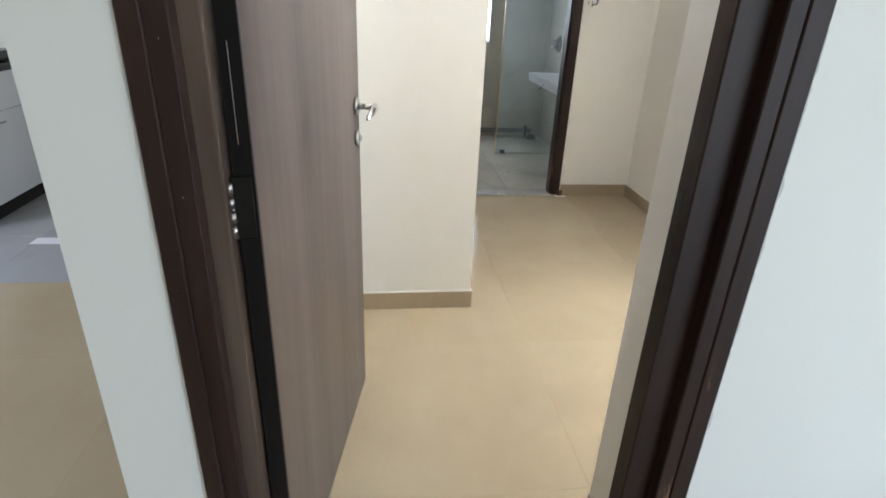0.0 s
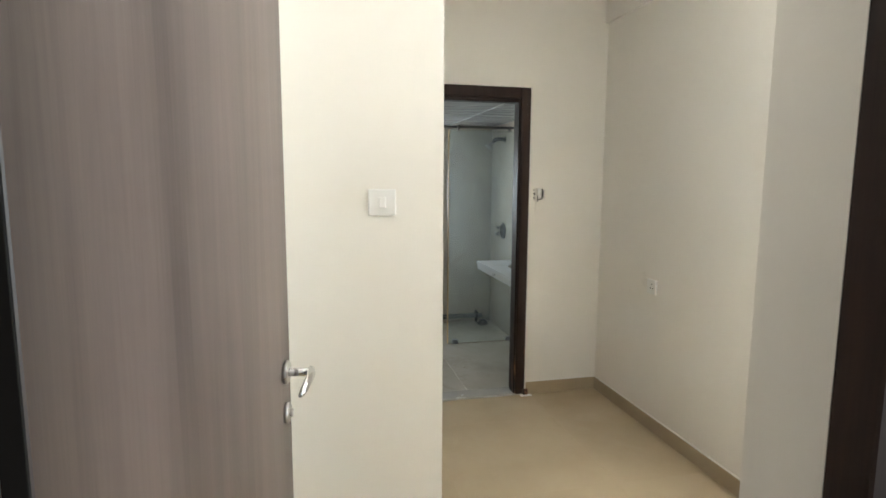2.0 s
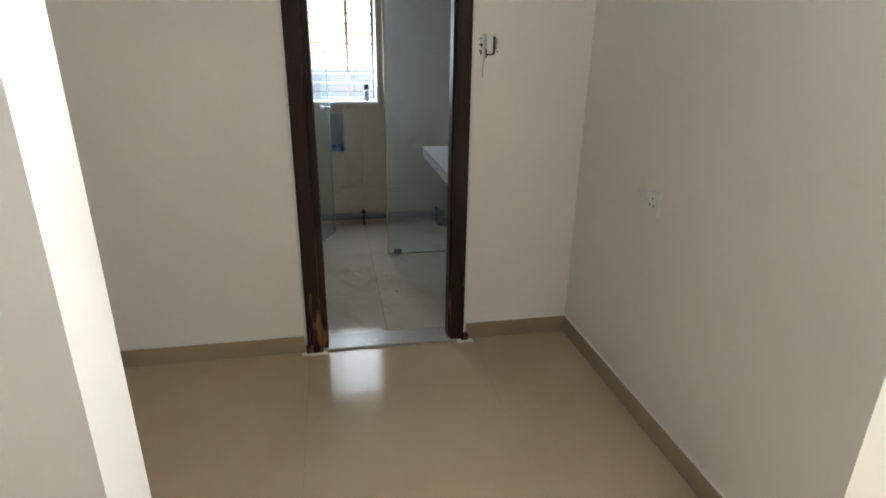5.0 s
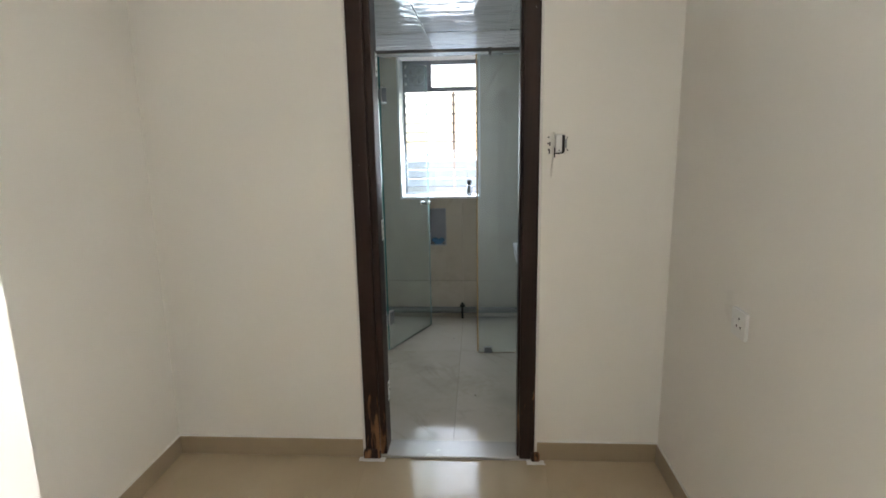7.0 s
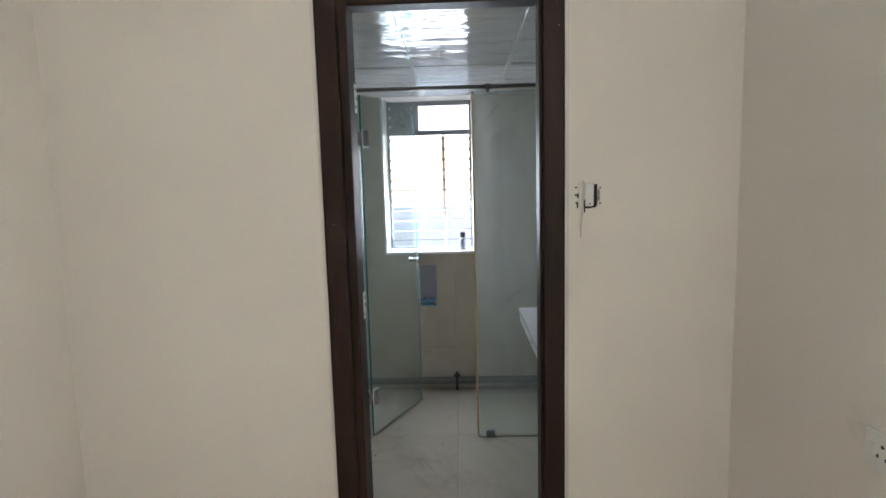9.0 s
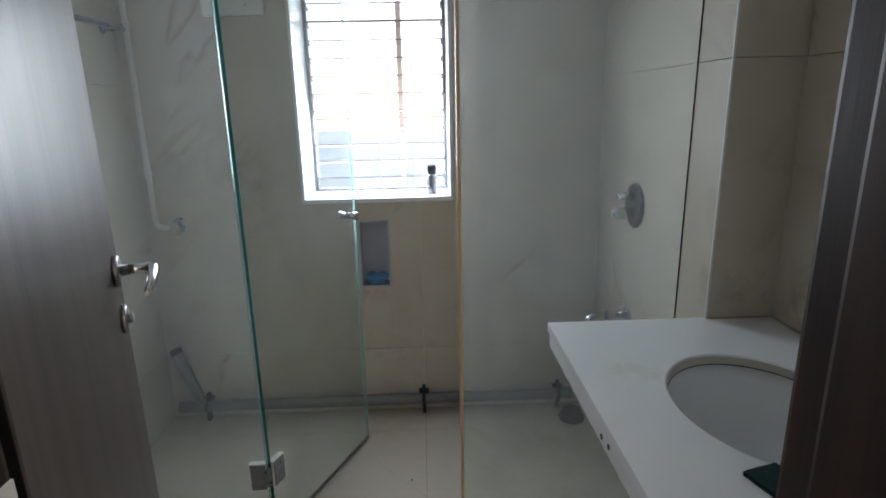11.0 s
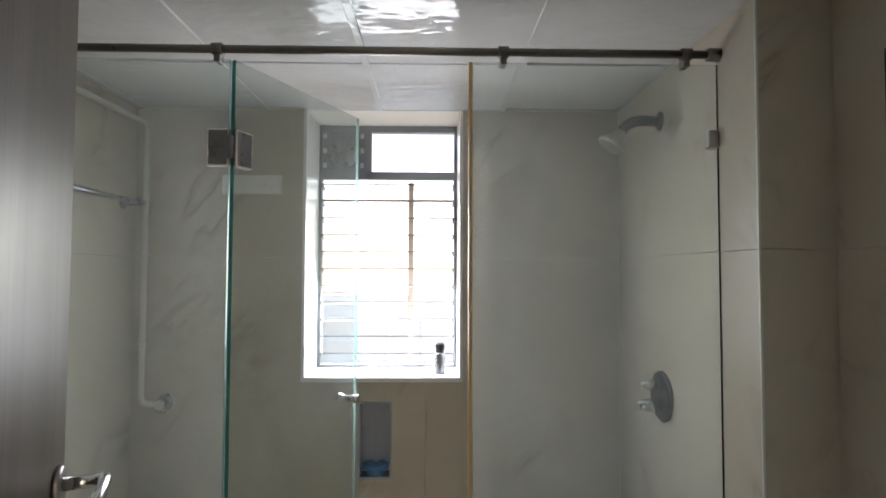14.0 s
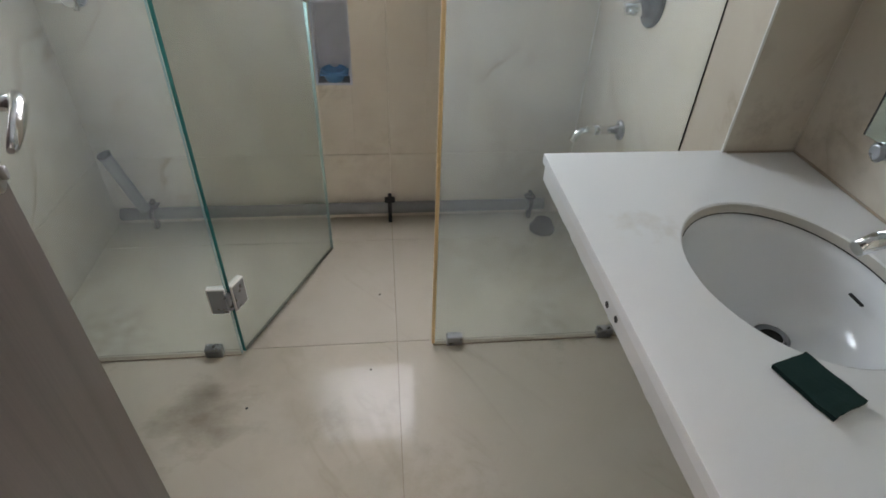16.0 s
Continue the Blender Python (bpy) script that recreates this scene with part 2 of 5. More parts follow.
def clear_glass(name, tint, haze=0.0, haze_colour=(0.75, 0.8, 0.82), uneven=(0.55, 1.5), through_share=0.5):
    """A thin pane: see-through with a gloss, and a pale film where haze is above 0, such as dried water spots or a
    painted veil.
    """
    m = bpy.data.materials.new(name)
    m.use_nodes = True
    t = m.node_tree
    t.nodes.clear()
    out = t.nodes.new("ShaderNodeOutputMaterial")
    tr = t.nodes.new("ShaderNodeBsdfTransparent")
    tr.inputs["Color"].default_value = (*tint, 1)
    gl = t.nodes.new("ShaderNodeBsdfGlossy")
    gl.inputs["Roughness"].default_value = 0.02
    lw = t.nodes.new("ShaderNodeLayerWeight")
    lw.inputs["Blend"].default_value = 0.5
    pw = t.nodes.new("ShaderNodeMath")
    pw.operation = "POWER"
    pw.inputs[1].default_value = 4.0
    t.links.new(lw.outputs["Facing"], pw.inputs[0])
    fr = t.nodes.new("ShaderNodeMapRange")
    fr.inputs["To Min"].default_value, fr.inputs["To Max"].default_value = 0.025, 0.55
    t.links.new(pw.outputs[0], fr.inputs["Value"])
    mx = t.nodes.new("ShaderNodeMixShader")
    t.links.new(fr.outputs[0], mx.inputs[0])
    t.links.new(tr.outputs[0], mx.inputs[1])
    t.links.new(gl.outputs[0], mx.inputs[2])
    last = mx.outputs[0]
    if haze > 0:
        df = t.nodes.new("ShaderNodeBsdfTranslucent")
        df.inputs["Color"].default_value = (*haze_colour, 1)
        d2 = t.nodes.new("ShaderNodeBsdfDiffuse")
        d2.inputs["Color"].default_value = (*haze_colour, 1)
        both = t.nodes.new("ShaderNodeMixShader")
        both.inputs[0].default_value = 1 - through_share
        t.links.new(df.outputs[0], both.inputs[1])
        t.links.new(d2.outputs[0], both.inputs[2])
        n = noise_of(t, coords(t, (1, 1, 0.5)), 3.5, 7, 0.6)
        amount = t.nodes.new("ShaderNodeMapRange")
        amount.inputs["From Min"].default_value, amount.inputs["From Max"].default_value = 0.3, 0.75
        amount.inputs["To Min"].default_value, amount.inputs["To Max"].default_value = haze * uneven[0], haze * uneven[1]
        t.links.new(n, amount.inputs["Value"])
        m2 = t.nodes.new("ShaderNodeMixShader")
        t.links.new(amount.outputs[0], m2.inputs[0])
        t.links.new(last, m2.inputs[1])
        t.links.new(both.outputs[0], m2.inputs[2])
        last = m2.outputs[0]
    t.links.new(last, out.inputs["Surface"])
    return m


CREAM = paint("cream_wall_paint", (0.85, 0.815, 0.748))
stain(CREAM, (1.312, -0.575, 0.90), 0.10, (0.42, 0.40, 0.35), 0.35)
WHITE_PAINT = paint("white_ceiling_paint", (0.82, 0.80, 0.76))
LAMINATE = wood("taupe_door_laminate", (0.058, 0.042, 0.037), (0.125, 0.093, 0.081), 6.0, 0.36, 0.45, 0.05)
EDGE_DARK = material("black_painted_edge", (0.010, 0.008, 0.007), 0.6, spec=0.2)
FRAME_WOOD = worn_wood("dark_frame_timber", (0.017, 0.009, 0.0075), (0.040, 0.020, 0.0145), (0.26, 0.13, 0.065))
JAMB_WOOD = wood("brown_jamb_veneer", (0.078, 0.048, 0.034), (0.135, 0.090, 0.066), 9.0, 0.5, 0.25)
FLOOR_TILE = stone_tile("beige_vitrified_tile", (0.50, 0.405, 0.275), (0.56, 0.475, 0.345), 0.10, (0.46, 0.365, 0.24), 0.15, (0.3, 0.22, 0.13), 0.2, 0.22)
GREY_TILE = stone_tile("grey_kitchen_tile", (0.42, 0.43, 0.45), (0.5, 0.5, 0.52), 0.2, (0.38, 0.39, 0.41), 0.15)
SKIRTING = stone_tile("brown_skirting_tile", (0.40, 0.315, 0.205), (0.46, 0.37, 0.26), 0.3, (0.36, 0.28, 0.18), 0.15)
BATH_WALL = stone_tile("marble_wall_tile", (0.625, 0.57, 0.49), (0.28, 0.20, 0.13), 0.22, (0.565, 0.50, 0.41), 0.6, (0.28, 0.22, 0.15), 0.5, 0.4)
BATH_FLOOR = stone_tile("marble_floor_tile", (0.54, 0.495, 0.42), (0.32, 0.26, 0.19), 0.055, (0.48, 0.435, 0.355), 0.4, (0.20, 0.155, 0.10), 0.5, 0.09, (-0.17, 1.03, 0.0))
stain(BATH_FLOOR, (-0.56, 1.38, 0.0), 0.34, (0.20, 0.175, 0.135), 0.55)
stain(BATH_FLOOR, (0.92, 1.34, 0.0), 0.3, (0.20, 0.175, 0.12), 0.5)
stain(BATH_FLOOR, (1.0, 1.75, 0.0), 0.5, (0.24, 0.21, 0.15), 0.5)
stain(BATH_FLOOR, (0.2, 0.98, 0.0), 0.16, (0.22, 0.19, 0.14), 0.35)
stain(BATH_FLOOR, (0.45, 0.75, 0.0), 0.4, (0.34, 0.28, 0.2), 0.4)
stain(BATH_WALL, (1.23, 1.09, 0.86), 0.16, (0.17, 0.115, 0.07), 0.4)
stain(BATH_WALL, (1.335, 0.98, 0.90), 0.2, (0.17, 0.115, 0.07), 0.35)
stain(BATH_WALL, (0.33, 2.03, 0.28), 0.3, (0.30, 0.235, 0.16), 0.22)
stain(BATH_WALL, (0.9, 2.03, 0.15), 0.45, (0.28, 0.225, 0.15), 0.3)
GROUT = material("brown_grey_grout", (0.30, 0.25, 0.19), 0.9)
FLOOR_BED = material("beige_grout", (0.47, 0.38, 0.26), 0.8)
WHITE_GROUT = material("white_caulk", (0.78, 0.76, 0.72), 0.8)
QUARTZ = paint("white_stone_counter", (0.85, 0.85, 0.85), 0.96)
nodes_of(QUARTZ)[1].inputs["Roughness"].default_value = 0.25
stain(QUARTZ, (0.86, 0.80, 0.78), 0.12, (0.50, 0.40, 0.28), 0.4)
CERAMIC = material("white_ceramic", (0.80, 0.81, 0.82), 0.12)
CHROME = metal("chrome", (0.72, 0.73, 0.74), 0.16)
DULL_CHROME = metal("dull_chrome", (0.30, 0.31, 0.33), 0.3)
STEEL = metal("brushed_steel", (0.42, 0.40, 0.385), 0.34)
WORN_HINGE = metal("worn_hinge_steel", (0.035, 0.033, 0.03), 0.5)
BRONZE = metal("dark_metal_rod", (0.20, 0.185, 0.17), 0.35)
ALU = material("grey_aluminium_frame", (0.30, 0.32, 0.35), 0.45, 0.3)
WHITE_ALU = material("white_window_profile", (0.74, 0.74, 0.71), 0.4)
PLASTIC = material("white_switch_plastic", (0.80, 0.79, 0.76), 0.35)
PVC = paint("grey_pvc_pipe", (0.20, 0.205, 0.205), 0.75)
GRIMY = paint("grimy_dark_plastic", (0.055, 0.052, 0.048), 0.6)
PIPE_WHITE = paint("painted_pipe", (0.76, 0.73, 0.66), 0.85)
BLACK = material("black_rubber", (0.015, 0.015, 0.015), 0.7)
DARK = material("dark_hollow", (0.02, 0.018, 0.016), 0.8)
GLASS = clear_glass("window_glass", (0.95, 0.98, 0.99))
BLUE_GLASS = clear_glass("blue_tinted_glass", (0.80, 0.90, 0.98), 0.50, (1.0, 1.0, 1.0), (0.75, 1.2), 0.97)
# haze holds dried water film and the lens veil round the bright window
SHOWER_GLASS = clear_glass("stained_veiled_shower_glass", (0.93, 0.97, 0.96), 0.11, (0.68, 0.71, 0.71))
PALE_EDGE = clear_glass("pale_glass_edge", (0.72, 0.88, 0.86), 0.35, (0.62, 0.82, 0.80))
GLASS_EDGE = clear_glass("green_glass_edge", (0.08, 0.28, 0.26), 0.24, (0.18, 0.60, 0.58))
LOUVRE_GLASS = clear_glass("louvre_glass", (0.98, 0.99, 0.99), 0.03, (0.9, 0.92, 0.92))
SEAL = material("yellowed_seal_strip", (0.66, 0.47, 0.24), 0.4)
MIRROR = material("mirror_silver", (0.84, 0.93, 0.90), 0.02, 1.0)
# the bluish light in the niche is put into this tile colour
NICHE_TILE = stone_tile("blue_lit_niche_tile", (0.46, 0.48, 0.54), (0.36, 0.37, 0.42), 0.3, (0.42, 0.44, 0.50), 0.3)
DARK_CHROME = metal("tarnished_chrome", (0.04, 0.043, 0.048), 0.35)
CEILING_PANEL = material("glossy_white_panel", (0.70, 0.71, 0.71), 0.05, spec=0.2)
_t, _p = nodes_of(CEILING_PANEL)
bump(_t, _p, noise_of(_t, coords(_t, (1.0, 1.6, 1.0)), 7, 2), 0.35, 0.02)
BLUE = material("blue_plastic", (0.10, 0.27, 0.48), 0.4)
SPONGE = paint("dark_green_scrubber", (0.012, 0.05, 0.045), 0.5)
nodes_of(SPONGE)[1].inputs["Roughness"].default_value = 0.95

# ---- plan of the place, metres ----
H = 2.75            # room height
BATH_H = 2.035      # false ceiling in the bathroom
BACK = 2.03         # bathroom window wall
BX0, BX1, BX2 = -0.75, 1.155, 1.335   # bathroom side walls; the last at the basin
T = 0.012           # tile thickness

# walls
wall("wall_alcove_north", [((-0.884, 0, 0), (0.0, 0.11, H)), ((0.768, 0, 0), (1.312, 0.11, H)), ((0.0, 0, 2.1), (0.768, 0.11, H))], CREAM, "cream painted wall with the bathroom doorway")
wall("wall_alcove_west", [((-1.142, -1.52, 0), (-0.884, 2.4, H))], CREAM, "cream painted alcove side wall")
wall("wall_switch", [((-1.0, -1.67, 0), (-0.2, -1.52, H))], CREAM, "cream painted wall end with a switch")
wall("wall_passage_west", [((-1.142, -2.895, 0), (-1.0, -1.52, H))], CREAM, "cream painted passage wall behind the open door")
wall("wall_alcove_east", [((1.312, -1.6, 0), (1.477, 0.11, H))], CREAM, "cream painted wall between alcove and bedroom")
wall("wall_entry", [((-1.142, -3.12, 0), (-0.985, -2.895, H)), ((0.066, -3.12, 0), (4.95, -2.895, H)),
                    ((-0.985, -2.945, 0), (-0.90, -2.895, H)), ((-0.985, -3.12, 2.12), (0.066, -2.895, H))], CREAM, "cream painted wall with the entry doorway")
wall("wall_bedroom_west", [((1.347, 0.11, 0), (1.477, 2.4, H))], CREAM, "cream painted bedroom side wall")
wall("wall_bedroom_north", [((1.477, 1.6, 0), (2.83, 1.8, H)), ((4.16, 1.6, 0), (4.95, 1.8, H)), ((2.83, 1.6, 2.05), (4.16, 1.8, H))], CREAM, "cream painted bedroom end wall with a tall window")
wall("wall_bedroom_east", [((4.8, -2.895, 2.09), (4.95, 1.6, H)), ((4.8, 1.4, 0), (4.95, 1.6, 2.09)), ((4.8, -2.895, 0), (4.95, -2.84, 2.09))], CREAM, "cream painted wall above the long window")
wall("wall_hall_south", [((-5.0, -7.3, 0), (1.0, -7.15, H)), ((4.2, -7.3, 0), (4.95, -7.15, H)), ((1.0, -7.3, 0), (4.2, -7.15, 0.3)), ((1.0, -7.3, 2.3), (4.2, -7.15, H))], CREAM, "cream painted hall wall with a window")
wall("wall_hall_east", [((4.95, -7.3, 0), (5.1, -3.12, H))], CREAM, "cream painted hall side wall")
wall("wall_kitchen_west", [((-5.15, -7.3, 0), (-5.0, -2.9, H)), ((-5.15, -1.1, 0), (-5.0, 0.7, H)), ((-5.15, -2.9, 0), (-5.0, -1.1, 0.95)), ((-5.15, -2.9, 2.25), (-5.0, -1.1, H))], CREAM, "cream painted kitchen wall with a window")
wall("wall_kitchen_north", [((-5.0, 0.55, 0), (-1.142, 0.7, H))], CREAM, "cream painted kitchen end wall")
wall("wall_bath_north", [((-0.884, BACK + T, 0), (0.139, BACK + 0.28, 0.98)), ((0.26, BACK + T, 0), (1.347, BACK + 0.28, 0.98)), ((0.139, BACK + T, 0), (0.26, BACK + 0.28, 0.6)),
                         ((0.139, BACK + T, 0.885), (0.26, BACK + 0.28, 0.98)), ((0.139, BACK + 0.08, 0.6), (0.26, BACK + 0.28, 0.885)),
                         ((-0.884, BACK + T, 0.98), (-0.09, BACK + 0.28, H)), ((0.54, BACK + T, 0.98), (1.347, BACK + 0.28, H)), ((-0.09, BACK + T, BATH_H), (0.54, BACK + 0.28, H))], CREAM, "outer wall behind the bathroom tiles")
wall("wall_bath_pillar", [((BX1 + T, 1.09 + T, 0), (1.347, BACK + T, H))], CREAM, "boxed pillar behind the shower tiles")

bm = bmesh.new()
lo = [bm.verts.new((x, y, 0)) for x, y in ((-0.078, -3.05), (-0.044, -2.895), (0.066, -2.895), (0.066, -3.05))]
hi = [bm.verts.new((v.co.x, v.co.y, 2.12)) for v in lo]
bm.faces.new(lo)
bm.faces.new(hi)
for i in range(4):
    bm.faces.new((lo[i], lo[(i + 1) % 4], hi[(i + 1) % 4], hi[i]))
solo("wall_entry_reveal", bm, CREAM, (-0.02, -2.93, 0), "splayed plaster reveal beside the entry frame", "wall", "structure")

# ceilings and floors under the tiles
wall("ceiling", [((-5.15, -7.3, H), (5.1, 0.11, H + 0.15)), ((1.34, 0.11, H), (5.1, 1.8, H + 0.15)), ((-5.15, 0.11, H), (-0.884, 0.7, H + 0.15)), ((-0.884, 0.11, H), (1.34, 2.31, H + 0.15))], WHITE_PAINT, "white painted ceiling")["category"] = "ceiling"
wall("floor", [((-5.15, -7.3, -0.2), (5.1, 2.4, -0.012))], FLOOR_BED, "mortar bed under the floor tiles")["category"] = "floor"


def skirting(x0, y0, x1, y1, nx, ny):
    """A tile skirting along a wall from one plan point to another; (nx, ny) points into the room."""
    a = Vector((min(x0, x1), min(y0, y1), 0))
    b = Vector((max(x0, x1), max(y0, y1), 0.088))
    for k, (d, z0, z1) in enumerate(((0.010, 0.0, 0.088), (0.007, 0.088, 0.093))):
        lo, hi = a.copy(), b.copy()
        lo.z, hi.z = z0, z1
        for i, s in ((0, nx), (1, ny)):
            if s > 0:
                hi[i] = lo[i] + d
            elif s < 0:
                lo[i] = hi[i] - d
        if k == 0:
            ob = solo("baseboard", block(lo, hi, 0.002), SKIRTING, lo, "brown polished tile skirting with a pale grout line", "baseboard", "structure")
        else:
            part("grout_line", block(lo, hi), WHITE_GROUT, ob)


skirting(-0.884, 0, -0.012, 0, 0, -1)
skirting(0.78, 0, 1.312, 0, 0, -1)
skirting(1.312, -1.6, 1.312, -0.01, -1, 0)
skirting(1.302, -1.6, 1.487, -1.6, 0, -1)
skirting(1.477, -1.6, 1.477, 1.6, 1, 0)
skirting(-0.884, -1.52, -0.884, -0.01, 1, 0)
skirting(-1.0, -1.67, -0.19, -1.67, 0, -1)
skirting(-0.2, -1.67, -0.2, -1.52, 1, 0)
skirting(-0.884, -1.52, -0.19, -1.52, 0, 1)
skirting(-1.0, -2.9, -1.0, -1.68, 1, 0)
skirting(-0.045, -2.895, 4.8, -2.895, 0, 1)
wall("beam", [((1.29, -1.6, 2.54), (1.312, 0.0, H))], CREAM, "shallow cream painted beam over the alcove wall")["category"] = "beam"


def lever_handle(parent, m, flip, drop):
    """A lever on a round rose and a key rose below, on the face of a leaf; m carries leaf places into the world."""
    s = -1 if flip else 1
    bm = bmesh.new()
    lathe(bm, (0, 0, 0), (0, s, 0), [(0, 0.027), (0.006, 0.027), (0.009, 0.024)], 28)
    bm.transform(m)
    rose = part("rose", bm, STEEL, parent, "round brushed steel rose")
    bm = bmesh.new()
    tube(bm, [(0, 0.008 * s, 0), (0, 0.052 * s, 0)], 0.0095)
    rows = []
    for along, out, down, wide, deep in ((0.013, 0.052, 0.0, 0.004, 0.004), (0.009, 0.057, 0.0, 0.011, 0.009), (-0.008, 0.060, 0.0, 0.014, 0.010), (-0.035, 0.061, 0.004, 0.0145, 0.008),
                                         (-0.060, 0.059, 0.009, 0.0135, 0.007), (-0.082, 0.056, 0.015, 0.010, 0.006), (-0.094, 0.053, 0.019, 0.004, 0.004)):
        rows.append([bm.verts.new((along, s * (out + deep * math.cos(2 * math.pi * k / 16)), -down + wide * math.sin(2 * math.pi * k / 16))) for k in range(16)])
    for a, b in zip(rows, rows[1:]):
        for k in range(16):
            bm.faces.new((a[k], a[(k + 1) % 16], b[(k + 1) % 16], b[k])).smooth = True
    bm.faces.new(rows[0])
    bm.faces.new(rows[-1])
    bm.transform(m)
    part("lever", bm, CHROME, rose, "curved chrome lever")
    bm = bmesh.new()
    lathe(bm, (0, 0, -drop), (0, s, 0), [(0, 0.024), (0.006, 0.024), (0.009, 0.020)], 28)
    lathe(bm, (0, 0.008 * s, -drop), (0, s, 0), [(0, 0.009), (0.008, 0.009), (0.009, 0.007)], 16)
    bm.transform(m)
    part("key_rose", bm, STEEL, parent, "steel lock cylinder rose")


def door_leaf(name, hinge, free, height, thick, lever_z, flip_side, mat, label, drop=0.096):
    """A flush door leaf from its hinge line to its free edge, lever handles on both faces."""
    h, f = Vector((*hinge, 0)), Vector((*free, 0))
    d = f - h
    m = Matrix.Translation(h) @ Matrix.Rotation(math.atan2(d.y, d.x), 4, "Z")
    w = d.length
    door = thing(name, h, label, "door")
    bm = block((0, -thick / 2, 0.008), (w, thick / 2, height), 0.002)
    bm.transform(m)
    leaf = part("leaf", bm, mat, door)
    bm = block((-0.0022, -thick / 2 + 0.0015, 0.010), (0.001, thick / 2 - 0.0015, height - 0.002), 0.0005)
    bm.transform(m)
    part("edge_band", bm, EDGE_DARK, leaf, "black painted hinge edge")
    bm = block((w - 0.002, -0.011, lever_z - 0.115), (w + 0.0015, 0.011, lever_z + 0.085), 0.001)
    bm.transform(m)
    plate = part("latch_plate", bm, STEEL, leaf, "steel latch plate in the edge")
    bm = block((w, -0.006, lever_z - 0.01), (w + 0.010, 0.006, lever_z + 0.016), 0.002)
    box(bm, (w, -0.006, lever_z - 0.085), (w + 0.004, 0.006, lever_z - 0.05), 0.001)
    bm.transform(m)
    part("latch", bm, CHROME, plate)
    for side in (1, -1):
        place = m @ Matrix.Translation((w - 0.048, side * thick / 2, lever_z))
        lever_handle(door, place, side < 0, drop)
    for z in (0.25, 1.02, 1.85):
        bm = bmesh.new()
        s = -1 if flip_side else 1
        tube(bm, [(-0.004, s * (thick / 2 + 0.004), z - 0.05), (-0.004, s * (thick / 2 + 0.004), z + 0.05)], 0.006, 10)
        box(bm, (0.0, s * thick / 2 - 0.001, z - 0.048), (0.03, s * thick / 2 + 0.0015, z + 0.048))
        bm.transform(m)
        part("hinge", bm, STEEL, door, "steel butt hinge")
    return door


# entry door and its frame
entry_frame = thing("entry_door_frame", (-0.45, -3.05, 0), "dark stained timber door frame with chipped edges", "door frame", kind="structure")
left = part("jamb", block((-0.989, -3.122, 0), (-0.922, -3.084, 2.12), 0.002), FRAME_WOOD, entry_frame)
part("moulding", block((-0.989, -3.132, 0), (-0.956, -3.1205, 2.12), 0.002), FRAME_WOOD, left)
part("rebate", block((-0.989, -3.084, 0), (-0.93, -2.945, 2.12), 0.002), FRAME_WOOD, left)
part("jamb_lining", block((-0.930, -3.080, 0), (-0.889, -2.95, 2.06), 0.004, 2), JAMB_WOOD, left, "brown veneered jamb lining with paint specks")
right = part("jamb", block((-0.080, -3.105, 0), (0.066, -3.05, 2.12), 0.003), FRAME_WOOD, entry_frame)
part("moulding", block((-0.017, -3.136, 0), (0.017, -3.103, 2.12), 0.003), FRAME_WOOD, right)
part("moulding", block((0.023, -3.130, 0), (0.066, -3.103, 2.12), 0.003), FRAME_WOOD, right)
part("groove", block((0.015, -3.118, 0), (0.025, -3.103, 2.12)), FRAME_WOOD, right)
part("head", block((-0.922, -3.122, 2.06), (-0.080, -3.05, 2.12), 0.003), FRAME_WOOD, entry_frame)
# ragged filler between the frame and the plaster
bm = bmesh.new()
rows = []
for i in range(90):
    z = 1.35 * i / 89
    w = 0.004 + 0.006 * max(0.0, noise.noise(Vector((z * 17, 5, 0)))) + 0.003 * noise.noise(Vector((z * 60, 1, 2)))
    rows.append([bm.verts.new((x, y, z)) for x, y in ((0.065, -3.119), (0.065, -3.1245), (0.068, -3.125), (0.068 + max(w, 0.001), -3.1225), (0.070 + max(w, 0.001), -3.119))])
for a, b in zip(rows, rows[1:]):
    for i in range(4):
        bm.faces.new((a[i], a[i + 1], b[i + 1], b[i]))
part("filler", bm, paint("crumbling_filler", (0.62, 0.60, 0.56), 0.7), right, "ragged white filler along the frame")
for z in (0.93, 1.02):
    part("strike_recess", block((-0.0815, -3.078, z), (-0.0785, -3.060, z + 0.05), 0.0005), DARK, right, "dark lock recess")
entry_leaf = door_leaf("entry_door", (-0.8627, -3.0515), (-0.7127, -2.2115), 2.05, 0.04, 1.063, False, LAMINATE, "open taupe woodgrain laminate entry door")
for z in (0.25, 1.03, 1.82):
    hg = part("butt_hinge", block((-0.8835, -3.0585, z - 0.055), (-0.850, -3.0555, z + 0.055), 0.001), WORN_HINGE, entry_leaf, "worn steel hinge in the leaf edge")
    for k in range(4):
        bm = tube(bmesh.new(), [(-0.8855, -3.066, z - 0.05 + 0.026 * k), (-0.8855, -3.066, z - 0.032 + 0.026 * k)], 0.0058, 12)
        part("knuckle", bm, STEEL, hg)
# bright strip added in place of a highlight line on the leaf edge
part("edge_strip", block((-0.8655, -3.0575, 1.14), (-0.8642, -3.0555, 1.30), 0.0003), STEEL, entry_leaf, "thin steel strip standing in for a highlight on the leaf edge")

